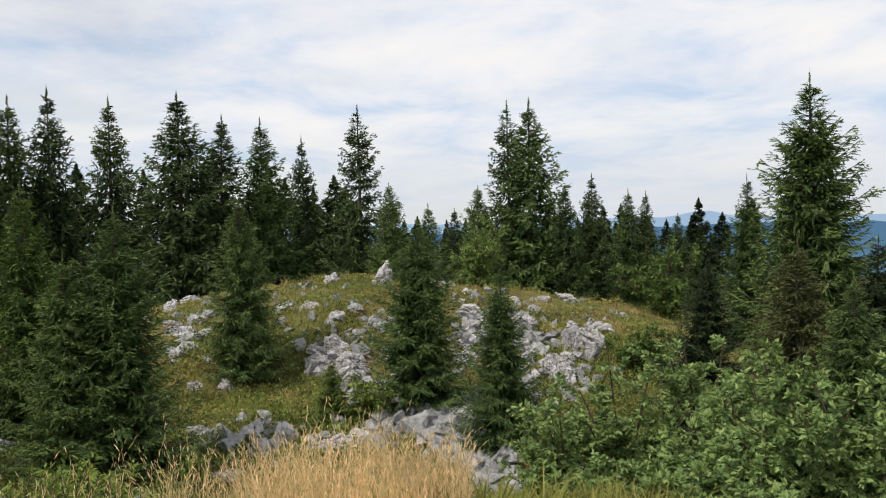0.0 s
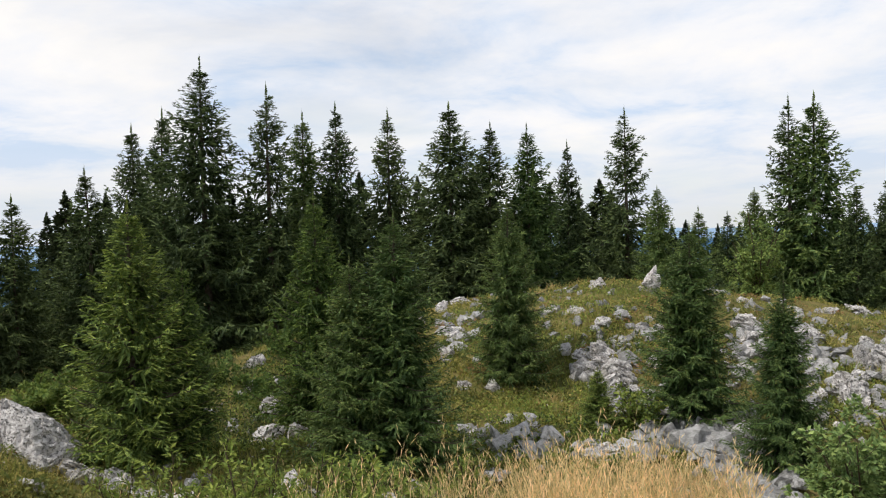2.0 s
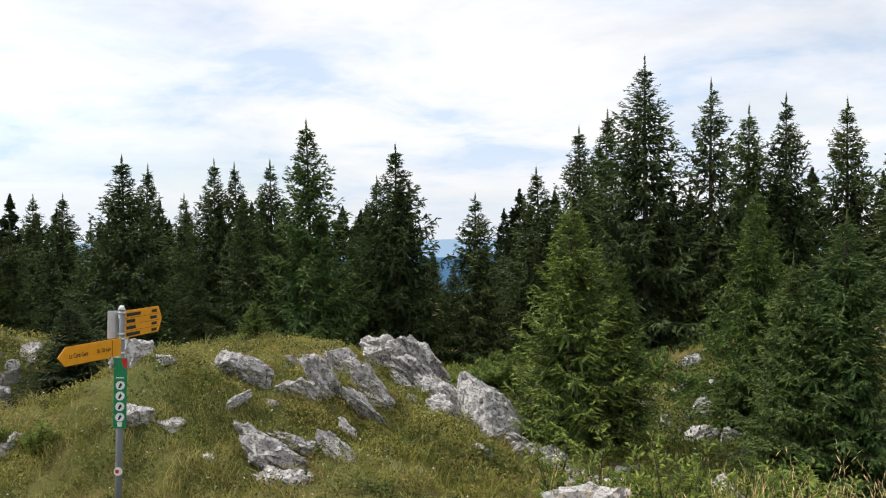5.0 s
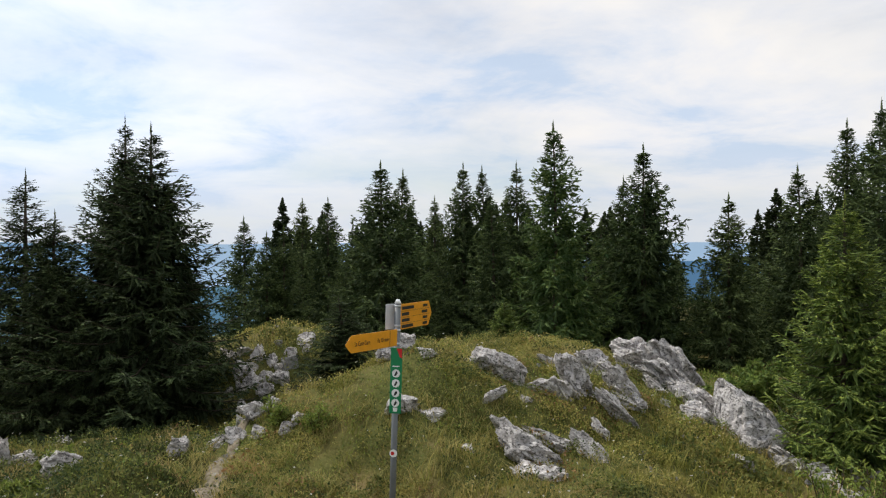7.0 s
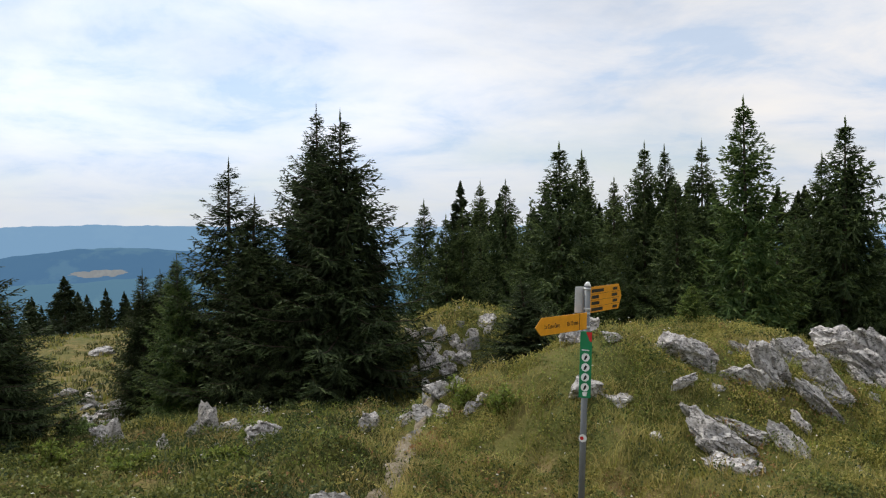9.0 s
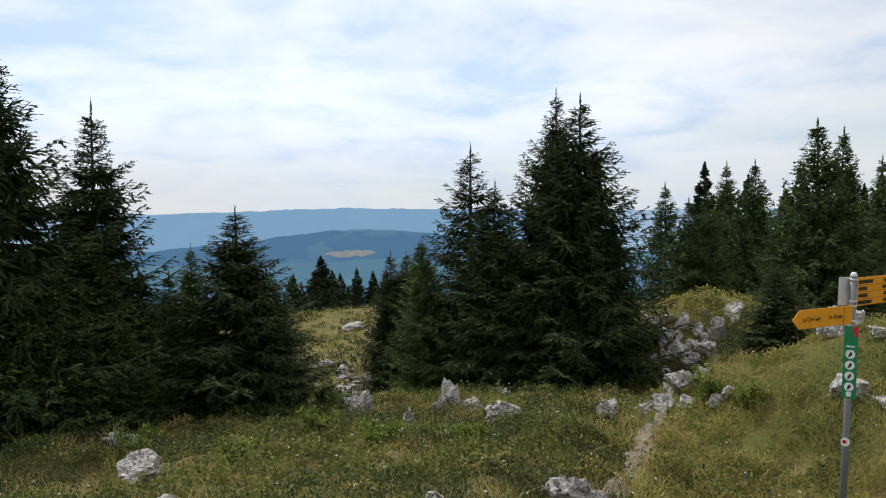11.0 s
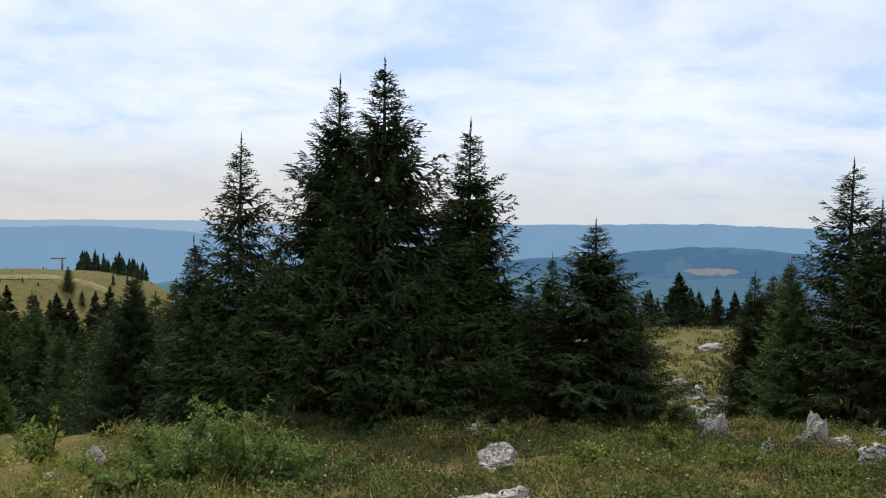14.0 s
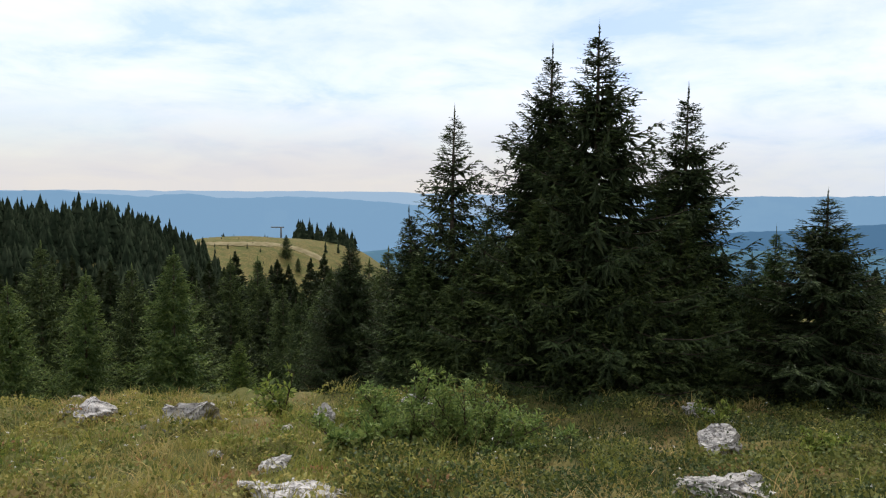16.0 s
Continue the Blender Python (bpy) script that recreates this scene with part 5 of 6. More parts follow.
def bush(name, bearing, dist, top, wide, deep, leaf, count, mat, label, seed, lobes=9, leaf_width=0.5, upright=0.5, stems=14, lobed=False):
    """A leafy shrub: stems fanning from the root, twigs on them, and leaves clustered in layers at the twig ends."""
    rng = np.random.default_rng(seed)
    x, y = polar(bearing, dist)
    z = float(ground_z(x, y)) - 0.03
    H = top - z
    ob = new(name)
    ob.matrix_world = pose(x, y, z, 0, 0, bearing)
    wood, tips, ways = [], [], []
    for k in range(stems):
        a = rng.random() * 6.283
        e = rng.uniform(0.15, 1.0) ** 0.7
        tip = np.array([math.cos(a) * wide / 2 * e, math.sin(a) * deep / 2 * e, H * rng.uniform(0.40, 1.03) * (1 - 0.45 * e ** 2)])
        mid = np.array([tip[0] * 0.35, tip[1] * 0.35, tip[2] * 0.55])
        t = np.linspace(0, 1, 6)[:, None]
        path = (1 - t) ** 2 * np.zeros(3) + 2 * t * (1 - t) * mid + t ** 2 * tip
        wood.append(tube(path, np.linspace(0.008, 0.003, 6) * (H + 0.3), 4))
        for j in range(lobes):
            u = rng.uniform(0.10, 1.0)
            p0 = (1 - u) ** 2 * np.zeros(3) + 2 * u * (1 - u) * mid + u ** 2 * tip
            dirn = np.array([rng.normal(), rng.normal(), upright + rng.normal() * 0.4]); dirn /= np.linalg.norm(dirn)
            ln = rng.uniform(0.12, 0.30) * (H * 0.6 + wide * 0.15)
            p1 = p0 + dirn * ln
            p1[2] = min(p1[2], H * 1.05)
            p1[2] = max(p1[2], 0.05)
            wood.append(tube(np.array([p0, (p0 + p1) / 2 + rng.normal(size=3) * 0.02, p1]), (0.004, 0.003, 0.0015), 3))
            tips.append((p0, p1))
    per = max(2, count // len(tips))
    P, D = [], []
    for p0, p1 in tips:
        u = rng.uniform(0.15, 1.05, per)[:, None]
        ax = (p1 - p0) / np.linalg.norm(p1 - p0)
        off = rng.normal(size=(per, 3)); off -= (off @ ax)[:, None] * ax
        off /= np.linalg.norm(off, axis=1)[:, None]
        P.append(p0 + (p1 - p0) * u + off * leaf * 0.15)
        D.append(ax * 0.7 + off + np.array([0, 0, -0.15]))
    if lobed:                                   # palmate leaves: three pointed lobes each
        P, D = np.vstack(P), np.vstack(D)
        D = D / np.linalg.norm(D, axis=1)[:, None]
        S = np.cross(D, (0.0, 0.0, 1.0))
        V, F = join([leaf_quads(rng, P, D + S * k, leaf * (1.0 if k == 0 else 0.78), leaf * leaf_width * 0.5, 0.15) for k in (-0.9, 0.0, 0.9)])
    else:
        V, F = leaf_quads(rng, np.vstack(P), np.vstack(D), leaf, leaf * leaf_width)
    wv, wf = join(wood)
    st = new("stem", mesh_from(name + "_stem", wv, wf, M_TWIG, False)); st.parent = ob
    cr = new("foliage", mesh_from(name + "_foliage", V, F, mat)); cr.parent = ob
    return tagged(ob, label, "bush", "bushes")


for i, (b, d, top, w, n) in enumerate(((-11.8, 8.6, 0.22, 1.9, 5200), (-16.9, 9.2, 0.20, 1.9, 5200), (-22.6, 6.9, 0.28, 1.7, 4600), (-26.6, 6.7, 0.45, 1.8, 4600),
                                      (-8.0, 7.6, -0.22, 1.2, 3000), (-19.6, 7.6, 0.02, 1.6, 4200), (-14.2, 6.6, -0.30, 1.5, 3600), (-19.8, 5.7, -0.18, 1.3, 3000), (-31.0, 7.0, 0.3, 1.8, 3000))):
    bush("maple_bush", b, d, top + 0.14, w, 1.3, 0.066, int(n * 1.9), M_MAPLE, "leafy green maple thicket growing below the brink", 100 + i, lobes=14, leaf_width=0.95, upright=0.35, stems=24, lobed=True)
bush("willow_bush", 132.9, 7.3, 0.02, 1.5, 1.2, 0.052, 11000, M_WILLOW, "grey green willow bush on the turf", 120, lobes=16, leaf_width=0.3, upright=1.7, stems=26)
bush("willow_bush", 129.0, 7.1, 0.06, 1.4, 1.2, 0.052, 11000, M_WILLOW, "grey green willow bush on the turf", 121, lobes=16, leaf_width=0.3, upright=1.7, stems=26)
bush("willow_bush", 125.6, 6.9, -0.2, 1.0, 0.9, 0.06, 3600, M_WILLOW, "low grey green willow shoots on the turf", 119, lobes=12, leaf_width=0.3, upright=1.2, stems=16)
bush("willow_bush", 136.6, 6.8, -0.22, 0.9, 0.8, 0.06, 3000, M_WILLOW, "low grey green willow shoots on the turf", 122, lobes=10, leaf_width=0.36, upright=1.1, stems=14)
bush("sallow_bush", 140.2, 9.8, -0.42, 0.75, 0.6, 0.085, 900, M_HERB, "bright green sallow shoots on the turf", 123, leaf_width=0.4, upright=1.2)
bush("round_shrub", 44.0, 13.7, -0.30, 2.2, 1.4, 0.070, 11000, M_SALLOW, "rounded green shrub beside the boulder", 124, lobes=12)
for i, (b, d, h, w) in enumerate(((37.2, 15.4, 0.75, 1.7), (33.2, 17.2, 0.8, 1.8), (30.4, 15.8, 0.6, 1.4), (40.2, 17.0, 0.8, 1.8), (28.4, 18.5, 0.8, 1.6))):
    hx, hy = polar(b, d)
    bush("low_shrub", b, d, float(ground_z(hx, hy)) + h, w, 1.2, 0.075, 3200, M_SHRUB, "low green shrub in the hollow between spruces", 180 + i, lobes=12)
bush("pale_shrub", -2.6, 21.5, 1.9, 1.5, 1.2, 0.10, 3200, M_WILLOW, "pale green shrub among the spruces", 125, lobes=12)
bush("green_shrub", -14.6, 21.0, 0.75, 2.9, 1.6, 0.11, 4200, M_SHRUB, "broad green shrub before the spruces", 126, lobes=12)
bush("green_shrub", -12.6, 15.5, -0.45, 2.4, 1.4, 0.08, 5200, M_SHRUB, "low green shrub on the mound's flank", 127, lobes=12)
bush("small_shrub", 5.0, 12.4, -0.62, 0.8, 0.6, 0.07, 1500, M_HERB, "small light green shrub above the rubble", 128)
bush("small_shrub", 98.8, 13.0, -1.1, 0.9, 0.7, 0.06, 1500, M_MAPLE, "low dark green shrub at the slope's edge", 129)
for i, (b, d, h) in enumerate(((36.5, 6.8, 0.50), (33.4, 6.6, 0.46), (30.2, 6.9, 0.52), (27.4, 6.6, 0.45), (24.5, 7.0, 0.46), (39.4, 7.2, 0.40), (34.8, 7.6, 0.55), (21.6, 6.8, 0.36), (18.8, 7.4, 0.4), (75.2, 9.9, 0.4), (72.6, 9.4, 0.35), (88, 10.2, 0.3), (71.2, 11.6, 0.45), (72.6, 11.9, 0.5), (70.2, 12.2, 0.4), (73.6, 12.6, 0.4), (94, 9.6, 0.3), (26.0, 5.2, 0.3), (29.0, 5.3, 0.28), (23.0, 5.4, 0.34), (31.8, 5.8, 0.4), (27.6, 6.0, 0.42), (25.2, 6.1, 0.45), (35.4, 7.2, 0.36), (20.4, 5.8, 0.4), (37.9, 7.2, 0.38), (17.0, 6.6, 0.36), (97, 8.8, 0.26), (101, 9.4, 0.3), (91, 8.4, 0.24), (112, 9.8, 0.3), (106, 8.2, 0.24))):
    hx, hy = polar(b, d)
    bush("tall_herb", b, d, float(ground_z(hx, hy)) + h * (1.75 if b < 41 else 1.0), 0.6, 0.5, 0.06, 950, M_HERB, "clump of leafy green herbs in the grass", 140 + i, lobes=8, leaf_width=0.32, upright=1.6, stems=9)


# ---- grass ----
def blades(rng, x, y, height, width, lean, curl=0.5):
    """Bent grass blades of three triangles, rooted on the ground."""
    n = len(x)
    z = ground_z(x, y) - 0.01
    a = rng.uniform(0, 6.283, n)
    h = height * rng.uniform(0.5, 1.3, n)
    ln = lean * rng.uniform(0.2, 1.2, n) * h
    ux, uy = np.cos(a), np.sin(a)
    w = width * rng.uniform(0.7, 1.3, n) * 0.5
    f = rng.uniform(0, 6.283, n)
    wx, wy = np.cos(f) * w, np.sin(f) * w
    base = np.stack([x, y, z], -1)
    side = np.stack([wx, wy, 0 * w], -1)
    mid = base + np.stack([ux * ln * 0.35, uy * ln * 0.35, h * 0.6], -1)
    tip = base + np.stack([ux * ln, uy * ln, h * (1 - curl * 0.2)], -1)
    V = np.stack([base - side, base + side, mid + side * 0.75, mid - side * 0.75, tip], 1).reshape(-1, 3)
    i = np.arange(n)[:, None] * 5
    return V, np.vstack([i + (0, 1, 2), i + (0, 2, 3), i + (3, 2, 4)])


def scatter(rng, count, b0, b1, d0, d1, power=1.0):
    b = np.radians(rng.uniform(b0, b1, count))
    d = d0 + (d1 - d0) * rng.random(count) ** power
    return -np.sin(b) * d, np.cos(b) * d


def stony(x, y):
    """Where loose rubble and scree leave no room for turf."""
    bare = np.zeros(np.shape(x), bool)
    for b, d, across, along in STONY:
        a = math.radians(b)
        ahead = -math.sin(a) * x + math.cos(a) * y - d
        side = math.cos(a) * x + math.sin(a) * y
        bare |= (ahead / along) ** 2 + (side / across) ** 2 < 1
    return bare


def make_grass():
    rng = np.random.default_rng(77)
    # tufted turf: blades gather round tuft centres
    pieces = []
    for count, per, b0, b1, d0, d1, h, w in ((2300, 12, 42, 90, 3.2, 8.5, 0.055, 0.005), (2100, 11, 42, 90, 8, 14, 0.055, 0.007), (300, 11, 69, 80, 12.5, 18.5, 0.12, 0.010), (420, 10, 56, 71, 12.8, 18, 0.12, 0.010), (300, 11, 90, 128, 3.2, 8.5, 0.10, 0.007), (1500, 11, 128, 160, 3.2, 8.5, 0.085, 0.005), (300, 10, 90, 126, 8, 14, 0.11, 0.010), (750, 10, 126, 160, 8, 14, 0.11, 0.010), (900, 10, -30, 42, 3.0, 7.5, 0.13, 0.008),
                                             (2600, 8, -16, 30, 11, 24, 0.09, 0.016), (800, 8, 90, 106, 14, 48, 0.16, 0.03), (1200, 8, 18, 48, 7, 22, 0.14, 0.014)):
        cx, cy = scatter(rng, count, b0, b1, d0, d1, 0.8)
        keep = (value_noise(cx * 0.8, cy * 0.8, 31) > -0.55) & ~stony(cx, cy)
        cx, cy = cx[keep], cy[keep]
        x = np.repeat(cx, per) + rng.normal(size=len(cx) * per) * 0.07
        y = np.repeat(cy, per) + rng.normal(size=len(cx) * per) * 0.07
        tall = np.repeat(rng.uniform(0.5, 1.5, len(cx)), per)
        pieces.append(blades(rng, x, y, h * tall, w, 0.8))
    # tussocks: dense tufts that stand above the turf
    for count, b0, b1, d0, d1 in ((150, 44, 92, 4.0, 13), (150, 126, 160, 4.0, 12), (90, 92, 126, 4.0, 12), (260, -14, 30, 12, 22)):
        cx, cy = scatter(rng, count, b0, b1, d0, d1, 0.8)
        keep = ~stony(cx, cy)
        cx, cy = cx[keep], cy[keep]
        x, y = np.repeat(cx, 34) + rng.normal(size=len(cx) * 34) * 0.075, np.repeat(cy, 34) + rng.normal(size=len(cx) * 34) * 0.075
        pieces.append(blades(rng, x, y, 0.19 * np.repeat(rng.uniform(0.6, 1.4, len(cx)), 34), 0.0085, 1.1))
    V, F = join(pieces)
    tagged(new("grass", mesh_from("grass", V, F, M_GRASS)), "tufted green and yellowing mountain grass", "grass", kind="stuff")


def make_dry_grass():
    """Tall ripe grass on the brink: thin stalks with drooping seed heads."""
    rng = np.random.default_rng(78)
    pieces = []
    for count, b0, b1, d0, d1, h in ((700, -1.5, 4, 4.1, 5.3, 0.30), (1000, 3.5, 14, 4.1, 5.5, 0.38), (220, 3, 14, 4.2, 5.5, 0.48), (380, 10, 19, 4.2, 5.5, 0.40), (150, 17, 30, 4.6, 5.8, 0.50), (60, 30, 40, 5.0, 6.4, 0.4), (70, 116, 160, 4.5, 9.0, 0.16)):
        x, y = scatter(rng, count, b0, b1, d0, d1)
        V, F = blades(rng, x, y, h * rng.uniform(0.6, 1.15, count), 0.0026, 0.28)
        pieces.append((V, F))
        tip, mid = V.reshape(-1, 5, 3)[:, 4], V.reshape(-1, 5, 3)[:, 2]
        way = tip - mid; way /= np.linalg.norm(way, axis=1)[:, None] + 1e-9
        for r in range(3):
            lv, lf = leaf_quads(rng, tip - way * 0.05 * (r - 0.6), way + rng.normal(size=way.shape) * 0.12, 0.052, 0.0046)
            pieces.append((lv, lf))
    for count, b0, b1, d0, d1 in ((6000, -1.5, 13, 3.8, 5.5), (1500, 12, 20, 4.0, 5.5)):
        x, y = scatter(rng, count, b0, b1, d0, d1)
        pieces.append(blades(rng, x, y, 0.15, 0.003, 0.7))
    V, F = join(pieces)
    tagged(new("dry_grass", mesh_from("dry_grass", V, F, M_STRAW)), "tall dry straw-coloured grass with seed heads", "grass", kind="stuff")


def make_turf_herbs():
    """Small broad leaves between the grass: bilberry, clover and dock."""
    rng = np.random.default_rng(79)
    pieces = []
    for count, per, b0, b1, d0, d1, s in ((1000, 12, 42, 88, 4, 13.5, 0.030), (700, 12, 128, 160, 4, 12, 0.030), (300, 34, 44, 88, 4, 13, 0.036), (120, 30, 128, 160, 4, 12, 0.05), (2000, 14, -28, 48, 5.5, 13, 0.06), (2000, 12, -14, 28, 11, 20, 0.06), (900, 12, 20, 48, 11, 22, 0.08)):
        cx, cy = scatter(rng, count, b0, b1, d0, d1, 0.8)
        keep = (value_noise(cx * 0.6, cy * 0.6, 41) > -0.1) & ~stony(cx, cy)
        cx, cy = cx[keep], cy[keep]
        n = len(cx) * per
        x, y = np.repeat(cx, per) + rng.normal(size=n) * 0.10, np.repeat(cy, per) + rng.normal(size=n) * 0.10
        p = np.stack([x, y, ground_z(x, y) + rng.uniform(0.0, 0.11, n)], -1)
        pieces.append(leaf_quads(rng, p, rng.normal(size=(n, 3)) + (0, 0, 0.5), s, s * 0.5))
    V, F = join(pieces)
    tagged(new("turf_herbs", mesh_from("turf_herbs", V, F, M_HERB)), "low green bilberry and herb leaves in the turf", "herbs", kind="stuff")


def make_lush_grass():
    """Soft green grass and bilberry below the trees, partly darkened to stand in for shade."""
    rng = np.random.default_rng(83)
    turf, leaves, fresh = [], [], []
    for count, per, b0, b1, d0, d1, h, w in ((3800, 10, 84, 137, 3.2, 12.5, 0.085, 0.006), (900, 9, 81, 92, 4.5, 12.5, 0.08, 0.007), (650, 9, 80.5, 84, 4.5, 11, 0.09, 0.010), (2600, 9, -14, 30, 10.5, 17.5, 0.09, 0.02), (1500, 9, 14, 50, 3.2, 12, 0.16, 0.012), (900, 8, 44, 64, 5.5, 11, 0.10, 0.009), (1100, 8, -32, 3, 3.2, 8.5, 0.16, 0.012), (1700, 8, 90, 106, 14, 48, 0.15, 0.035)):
        cx, cy = scatter(rng, count, b0, b1, d0, d1, 0.8)
        keep = value_noise(cx * 0.9, cy * 0.9, 37) > -0.35
        keep &= ~stony(cx, cy)
        cx, cy = cx[keep], cy[keep]
        n = len(cx) * per
        x, y = np.repeat(cx, per) + rng.normal(size=n) * 0.08, np.repeat(cy, per) + rng.normal(size=n) * 0.08
        # The side below the spruces gets the shade-darkened grass, the rest the light one.
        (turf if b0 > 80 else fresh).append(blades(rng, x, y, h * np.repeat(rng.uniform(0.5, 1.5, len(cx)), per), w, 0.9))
    # Dark leaves, set in the hollow and under trees partly to paint shade.
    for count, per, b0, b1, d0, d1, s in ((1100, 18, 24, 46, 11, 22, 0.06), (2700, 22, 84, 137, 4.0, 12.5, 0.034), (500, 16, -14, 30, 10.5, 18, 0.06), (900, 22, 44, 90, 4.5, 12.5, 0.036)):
        cx, cy = scatter(rng, count, b0, b1, d0, d1, 0.8)
        keep = (value_noise(cx * 0.7, cy * 0.7, 43) > -0.15) & ~stony(cx, cy)
        cx, cy = cx[keep], cy[keep]
        n = len(cx) * per
        x, y = np.repeat(cx, per) + rng.normal(size=n) * 0.10, np.repeat(cy, per) + rng.normal(size=n) * 0.10
        p = np.stack([x, y, ground_z(x, y) + rng.uniform(0.0, 0.16, n)], -1)
        leaves.append(leaf_quads(rng, p, rng.normal(size=(n, 3)) + (0, 0, 0.5), s, s * 0.55))
    V, F = join(fresh)
    tagged(new("fresh_grass", mesh_from("fresh_grass", V, F, M_FRESH)), "fresh light green grass in the hollow", "grass", kind="stuff")
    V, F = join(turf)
    tagged(new("lush_grass", mesh_from("lush_grass", V, F, M_LUSH_SHADED)), "soft green grass, darkened in colour for spruce shade", "grass", kind="stuff")
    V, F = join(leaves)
    tagged(new("bilberry_scrub", mesh_from("bilberry_scrub", V, F, M_BILBERRY)), "low bilberry scrub in the turf, dark green partly for shade", "scrub", kind="stuff")


def make_flowers():
    """Small white heads of yarrow and clover over the turf."""
    rng = np.random.default_rng(95)
    pieces = []
    for count, b0, b1, d0, d1 in ((260, 42, 92, 4.5, 13), (120, 92, 160, 4.5, 11), (60, 0, 40, 9, 16)):
        x, y = scatter(rng, count, b0, b1, d0, d1, 0.8)
        x, y = np.repeat(x, 5), np.repeat(y, 5)
        z = ground_z(x, y) + np.repeat(rng.uniform(0.10, 0.22, count), 5)
        pieces.append(leaf_quads(rng, np.stack([x, y, z], -1), rng.normal(size=(5 * count, 3)) * (1, 1, 0.3), 0.016, 0.013))
    V, F = join(pieces)
    tagged(new("wild_flowers", mesh_from("wild_flowers", V, F, M_FLOWER)), "tiny white flower heads over the mountain turf", "flowers", kind="stuff")


def make_tussocks():
    """Pale bent tussocks on the sunny mound by the signpost."""
    rng = np.random.default_rng(91)
    pieces = []
    for count, b0, b1, d0, d1, h in ((1000, 44, 76, 4.5, 13.2, 0.10), (260, 40, 60, 3.4, 6.5, 0.11), (140, 128, 160, 3.6, 8, 0.11), (420, 58, 82, 4.8, 9.5, 0.14)):
        cx, cy = scatter(rng, count, b0, b1, d0, d1, 0.8)
        keep = ~stony(cx, cy) & (value_noise(cx * 1.3, cy * 1.3, 57) > -0.2)
        cx, cy = cx[keep], cy[keep]
        n = len(cx) * 26
        x, y = np.repeat(cx, 26) + rng.normal(size=n) * 0.065, np.repeat(cy, 26) + rng.normal(size=n) * 0.065
        pieces.append(blades(rng, x, y, h * np.repeat(rng.uniform(0.5, 1.4, len(cx)), 26), 0.008, 1.2))
    V, F = join(pieces)
    tagged(new("tussock_grass", mesh_from("tussock_grass", V, F, M_TUSSOCK)), "pale yellow green grass tussocks on the mound", "grass", kind="stuff")


def make_cushions(name, mat, label, category, seed, zones, patch):
    """Low leafy cushions: small leaves set over flat domes, gathered in patches."""
    rng = np.random.default_rng(seed)
    pieces = []
    for count, per, b0, b1, d0, d1, wide, tall, leaf in zones:
        cx, cy = scatter(rng, count, b0, b1, d0, d1, 0.8)
        keep = (value_noise(cx * 1.5, cy * 1.5, patch) > -0.10) & ~stony(cx, cy)
        cx, cy = cx[keep], cy[keep]
        size = np.repeat(rng.uniform(0.5, 1.4, len(cx)), per)
        n = len(size)
        a, e = rng.uniform(0, 6.283, n), rng.random(n) ** 0.5
        ox, oy = np.cos(a) * e, np.sin(a) * e
        x, y = np.repeat(cx, per) + ox * wide * size, np.repeat(cy, per) + oy * wide * size
        z = ground_z(x, y) + tall * size * (1 - e ** 2) * rng.uniform(0.7, 1.15, n) + rng.uniform(0, 0.02, n)
        d = np.stack([ox, oy, np.full(n, 0.55)], -1) + rng.normal(size=(n, 3)) * 0.6
        free = ~stony(x, y)
        pieces.append(leaf_quads(rng, np.stack([x, y, z], -1)[free], d[free], leaf * 1.1, leaf * 0.8))
    V, F = join(pieces)
    tagged(new(name, mesh_from(name, V, F, mat)), label, category, kind="stuff")


make_cushions("turf_cushions", M_CUSHION, "yellow green cushions of bilberry and clover in the turf", "herbs", 201, (
    (800, 130, 42, 81, 4.0, 14.5, 0.22, 0.10, 0.025), (40, 60, 69, 80, 13, 18, 0.25, 0.12, 0.045), (120, 60, 81, 137, 4.0, 12.0, 0.20, 0.10, 0.036), (420, 60, 126, 160, 3.6, 12.0, 0.18, 0.09, 0.034), (560, 50, -16, 30, 11, 22, 0.30, 0.10, 0.045)), 61)
make_cushions("scrub_cushions", M_SCRUB, "dark green cushions of bilberry scrub on the slope", "scrub", 202, (
    (520, 130, 42, 84, 4.0, 14.5, 0.22, 0.11, 0.026), (60, 70, 69, 78, 11.2, 14.5, 0.24, 0.15, 0.045), (900, 60, 84, 137, 4.0, 12.5, 0.24, 0.13, 0.038), (160, 60, 132, 160, 3.6, 12.0, 0.18, 0.08, 0.034), (620, 50, -16, 30, 10.5, 20, 0.30, 0.12, 0.050), (400, 44, 14, 48, 6.5, 16, 0.28, 0.18, 0.06)), 67)
make_cushions("rusty_cushions", M_RUST, "rusty brown patches of withered scrub in the turf", "scrub", 203, (
    (150, 60, 42, 84, 4.5, 13.0, 0.22, 0.07, 0.034), (170, 50, 84, 160, 4.0, 12.0, 0.20, 0.07, 0.032), (110, 40, -12, 26, 15, 22, 0.28, 0.09, 0.05)), 71)
make_grass()
make_tussocks()
make_flowers()
make_lush_grass()
make_dry_grass()
make_turf_herbs()


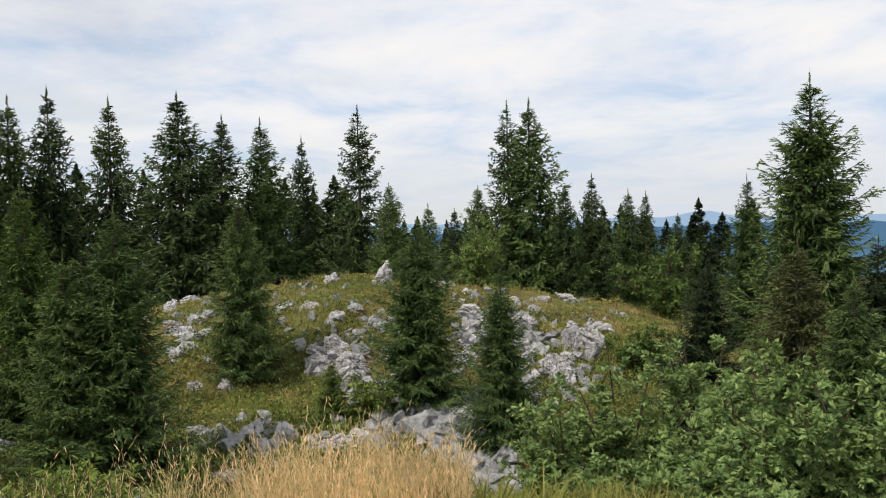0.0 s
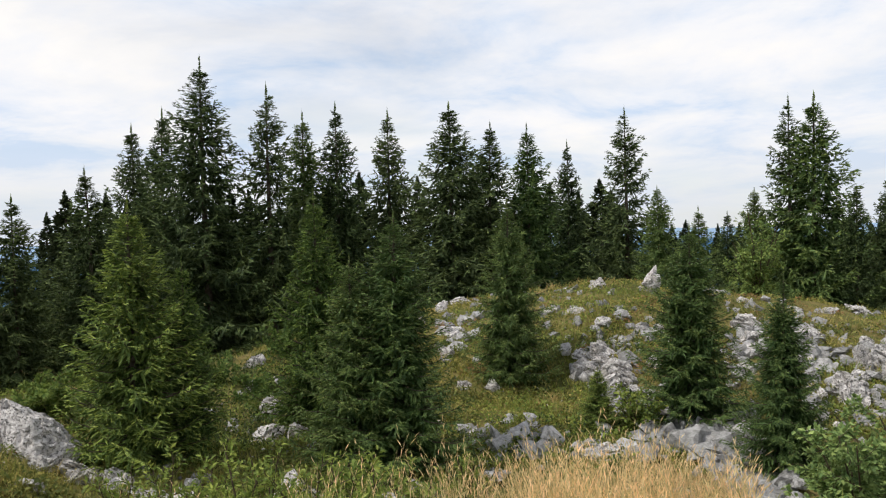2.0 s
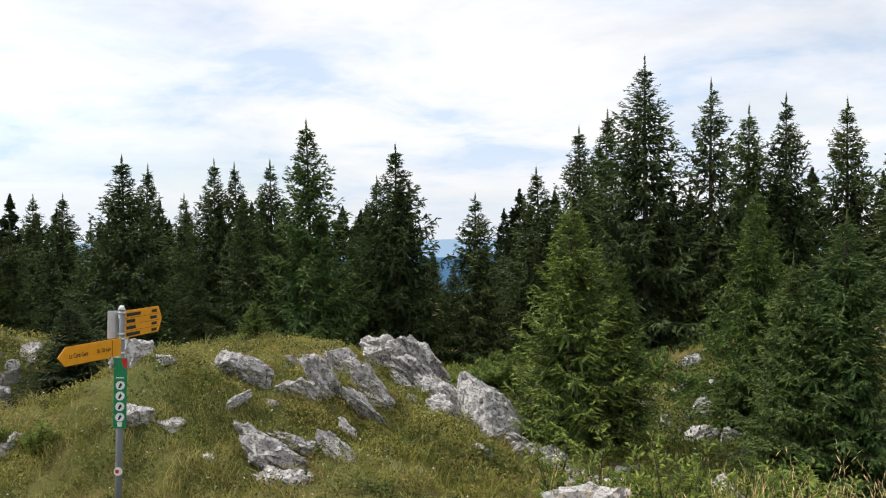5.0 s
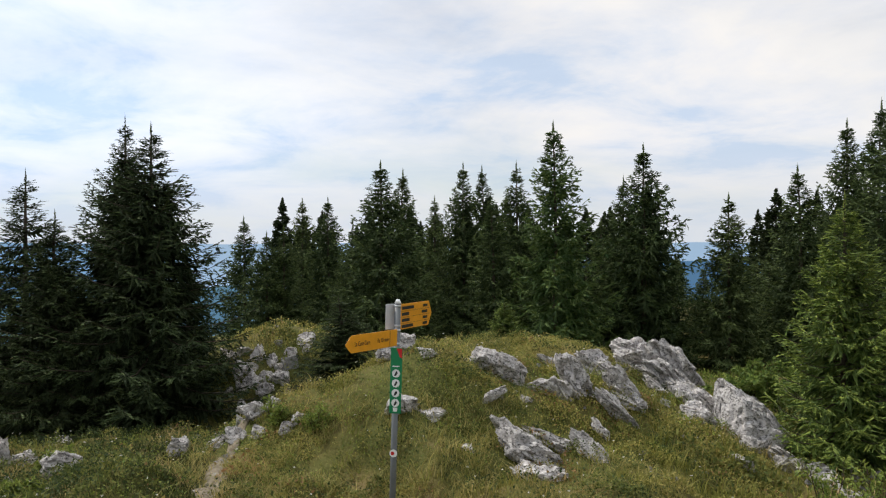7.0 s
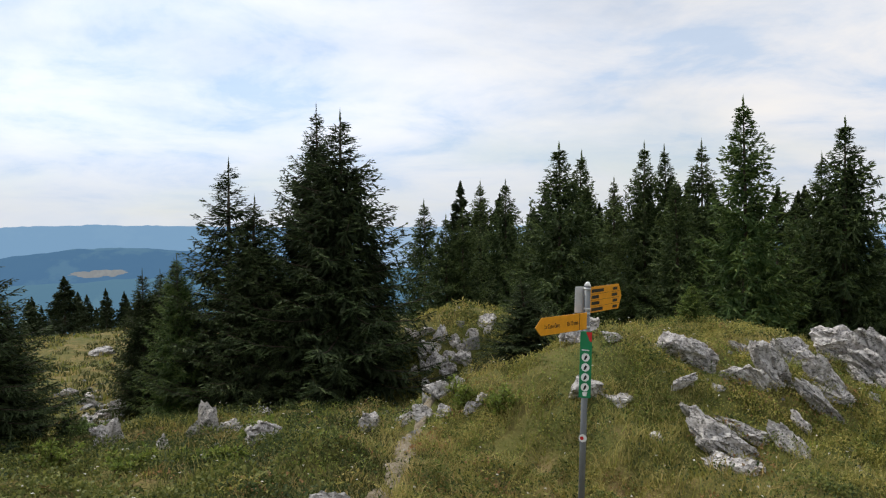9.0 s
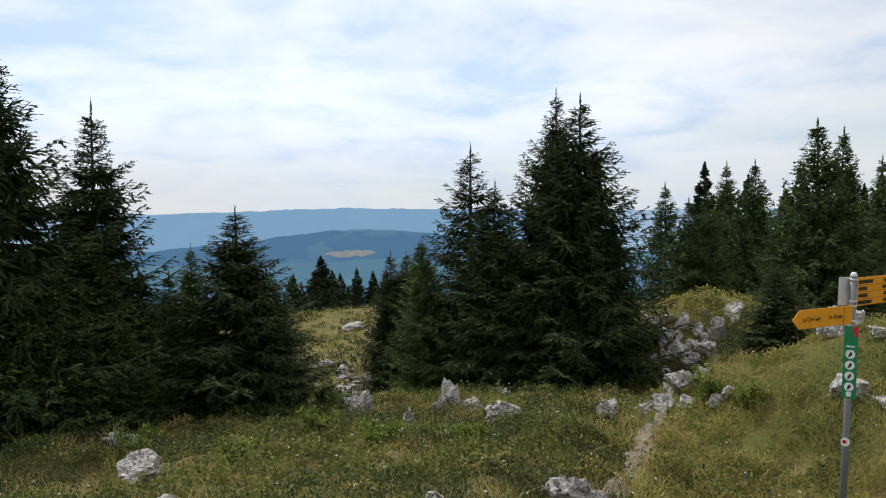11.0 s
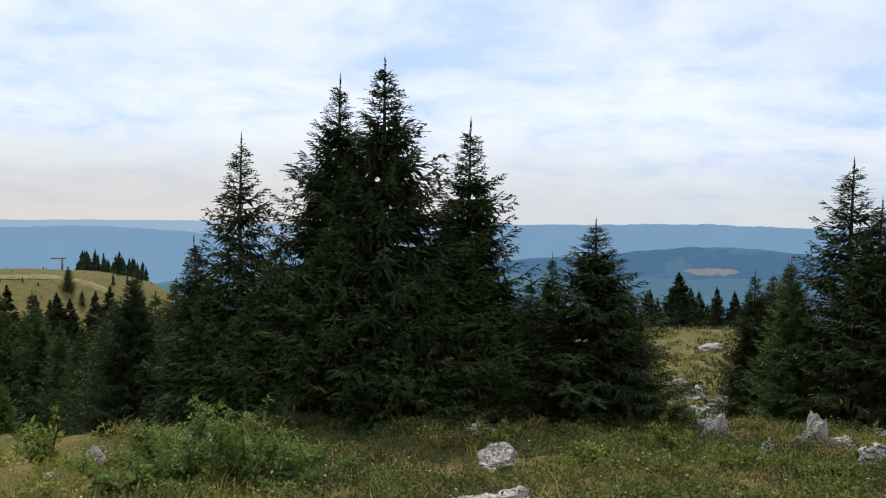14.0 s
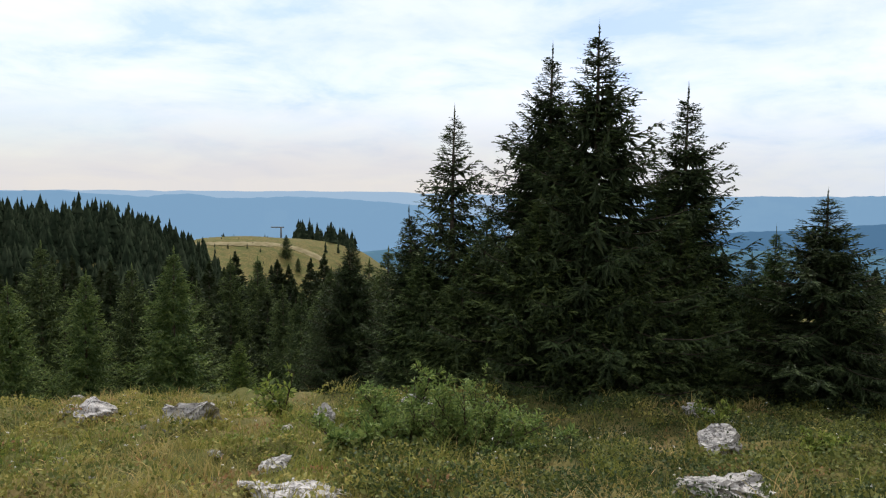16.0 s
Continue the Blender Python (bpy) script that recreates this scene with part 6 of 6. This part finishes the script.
# ---- far pasture ----
def make_lift():
    """A small ski tow on the far pasture hill."""
    x, y = polar(138.2, 297)
    z = float(ground_z(x, y))
    lift = new("tow_lift")
    lift.matrix_world = pose(x, y, z, 0, 0, 138)
    part("mast", cylinder(0.3, -1, 3.6, 8), M_STEEL, lift)
    bm = bmesh.new()
    bmesh.ops.create_cube(bm, size=1.0)
    bmesh.ops.scale(bm, verts=bm.verts, vec=(4.5, 0.4, 0.4))
    bmesh.ops.translate(bm, verts=bm.verts, vec=(-1.2, 0, 3.5))
    bmesh.ops.bevel(bm, geom=list(bm.edges), offset=0.1, segments=1, affect="EDGES")
    part("cross_arm", bm, M_STEEL, lift)
    tagged(lift, "small grey ski tow mast on the far pasture", "ski tow")


make_lift()


M_TRACK = material("track_soil", [(0.35, (0.19, 0.155, 0.08)), (0.6, (0.29, 0.245, 0.14))], scale=0.4, rough=0.95, bump=0.2, spec=0.05)


def make_track():
    """A dry dirt track across the far pasture."""
    b = np.radians(np.linspace(135.5, 144.5, 60))
    V = []
    for k in range(4):
        d = 268 + 3 * np.sin(b * 40) + k * 1.6 + 0.8 * value_noise(b * 300, b * 0 + k, 9)
        x, y = -np.sin(b) * d, np.cos(b) * d
        V.append(np.stack([x, y, ground_z(x, y) + 0.3 - 0.25 * (k in (0, 3))], -1))
    V = np.stack(V)
    idx = np.arange(V.shape[0] * V.shape[1]).reshape(V.shape[:2])
    q = np.stack([idx[:-1, :-1], idx[:-1, 1:], idx[1:, 1:], idx[1:, :-1]], -1).reshape(-1, 4)
    tagged(new("far_track", mesh_from("far_track", V.reshape(-1, 3), q, M_TRACK, False)), "pale dirt track across the far pasture", "track", kind="structure")


make_track()
# Haze is mixed into the quarry's colour too, as a grey glow.
M_QUARRY = hazed_material("quarry_haze", (0.45, 0.36, 0.26), (0.5, 0.42, 0.3), (0.36, 0.40, 0.45), 0.55, 0.02)


def make_quarry():
    """A bare clearing on the slope of the near hill."""
    rng = np.random.default_rng(12)
    n = 40
    a = np.linspace(0, 2 * math.pi, n, endpoint=False)
    b = 96.4 + 1.55 * np.cos(a) * (1 + 0.12 * rng.normal(size=n))
    e = -3.3 + 0.26 * np.sin(a) * (1 + 0.18 * rng.normal(size=n)) * np.where(np.sin(a) > 0, 0.8, 1.0)
    d = 2450.0
    rim = np.stack([-np.sin(np.radians(b)) * d, np.cos(np.radians(b)) * d, 1.6 + np.tan(np.radians(e)) * d], -1)
    back = rim * 1.012
    V = np.vstack([rim, back])
    bm = bmesh.new()
    vs = [bm.verts.new(v) for v in V]
    bm.faces.new(vs[:n]); bm.faces.new(vs[n:][::-1])
    for i in range(n):
        bm.faces.new((vs[i], vs[n + i], vs[n + (i + 1) % n], vs[(i + 1) % n]))
    me = bpy.data.meshes.new("quarry"); bmesh.ops.recalc_face_normals(bm, faces=bm.faces); bm.to_mesh(me); bm.free()
    me.materials.append(M_QUARRY)
    tagged(new("quarry", me), "pale bare quarry on the far wooded hill", "quarry", kind="structure")


make_quarry()
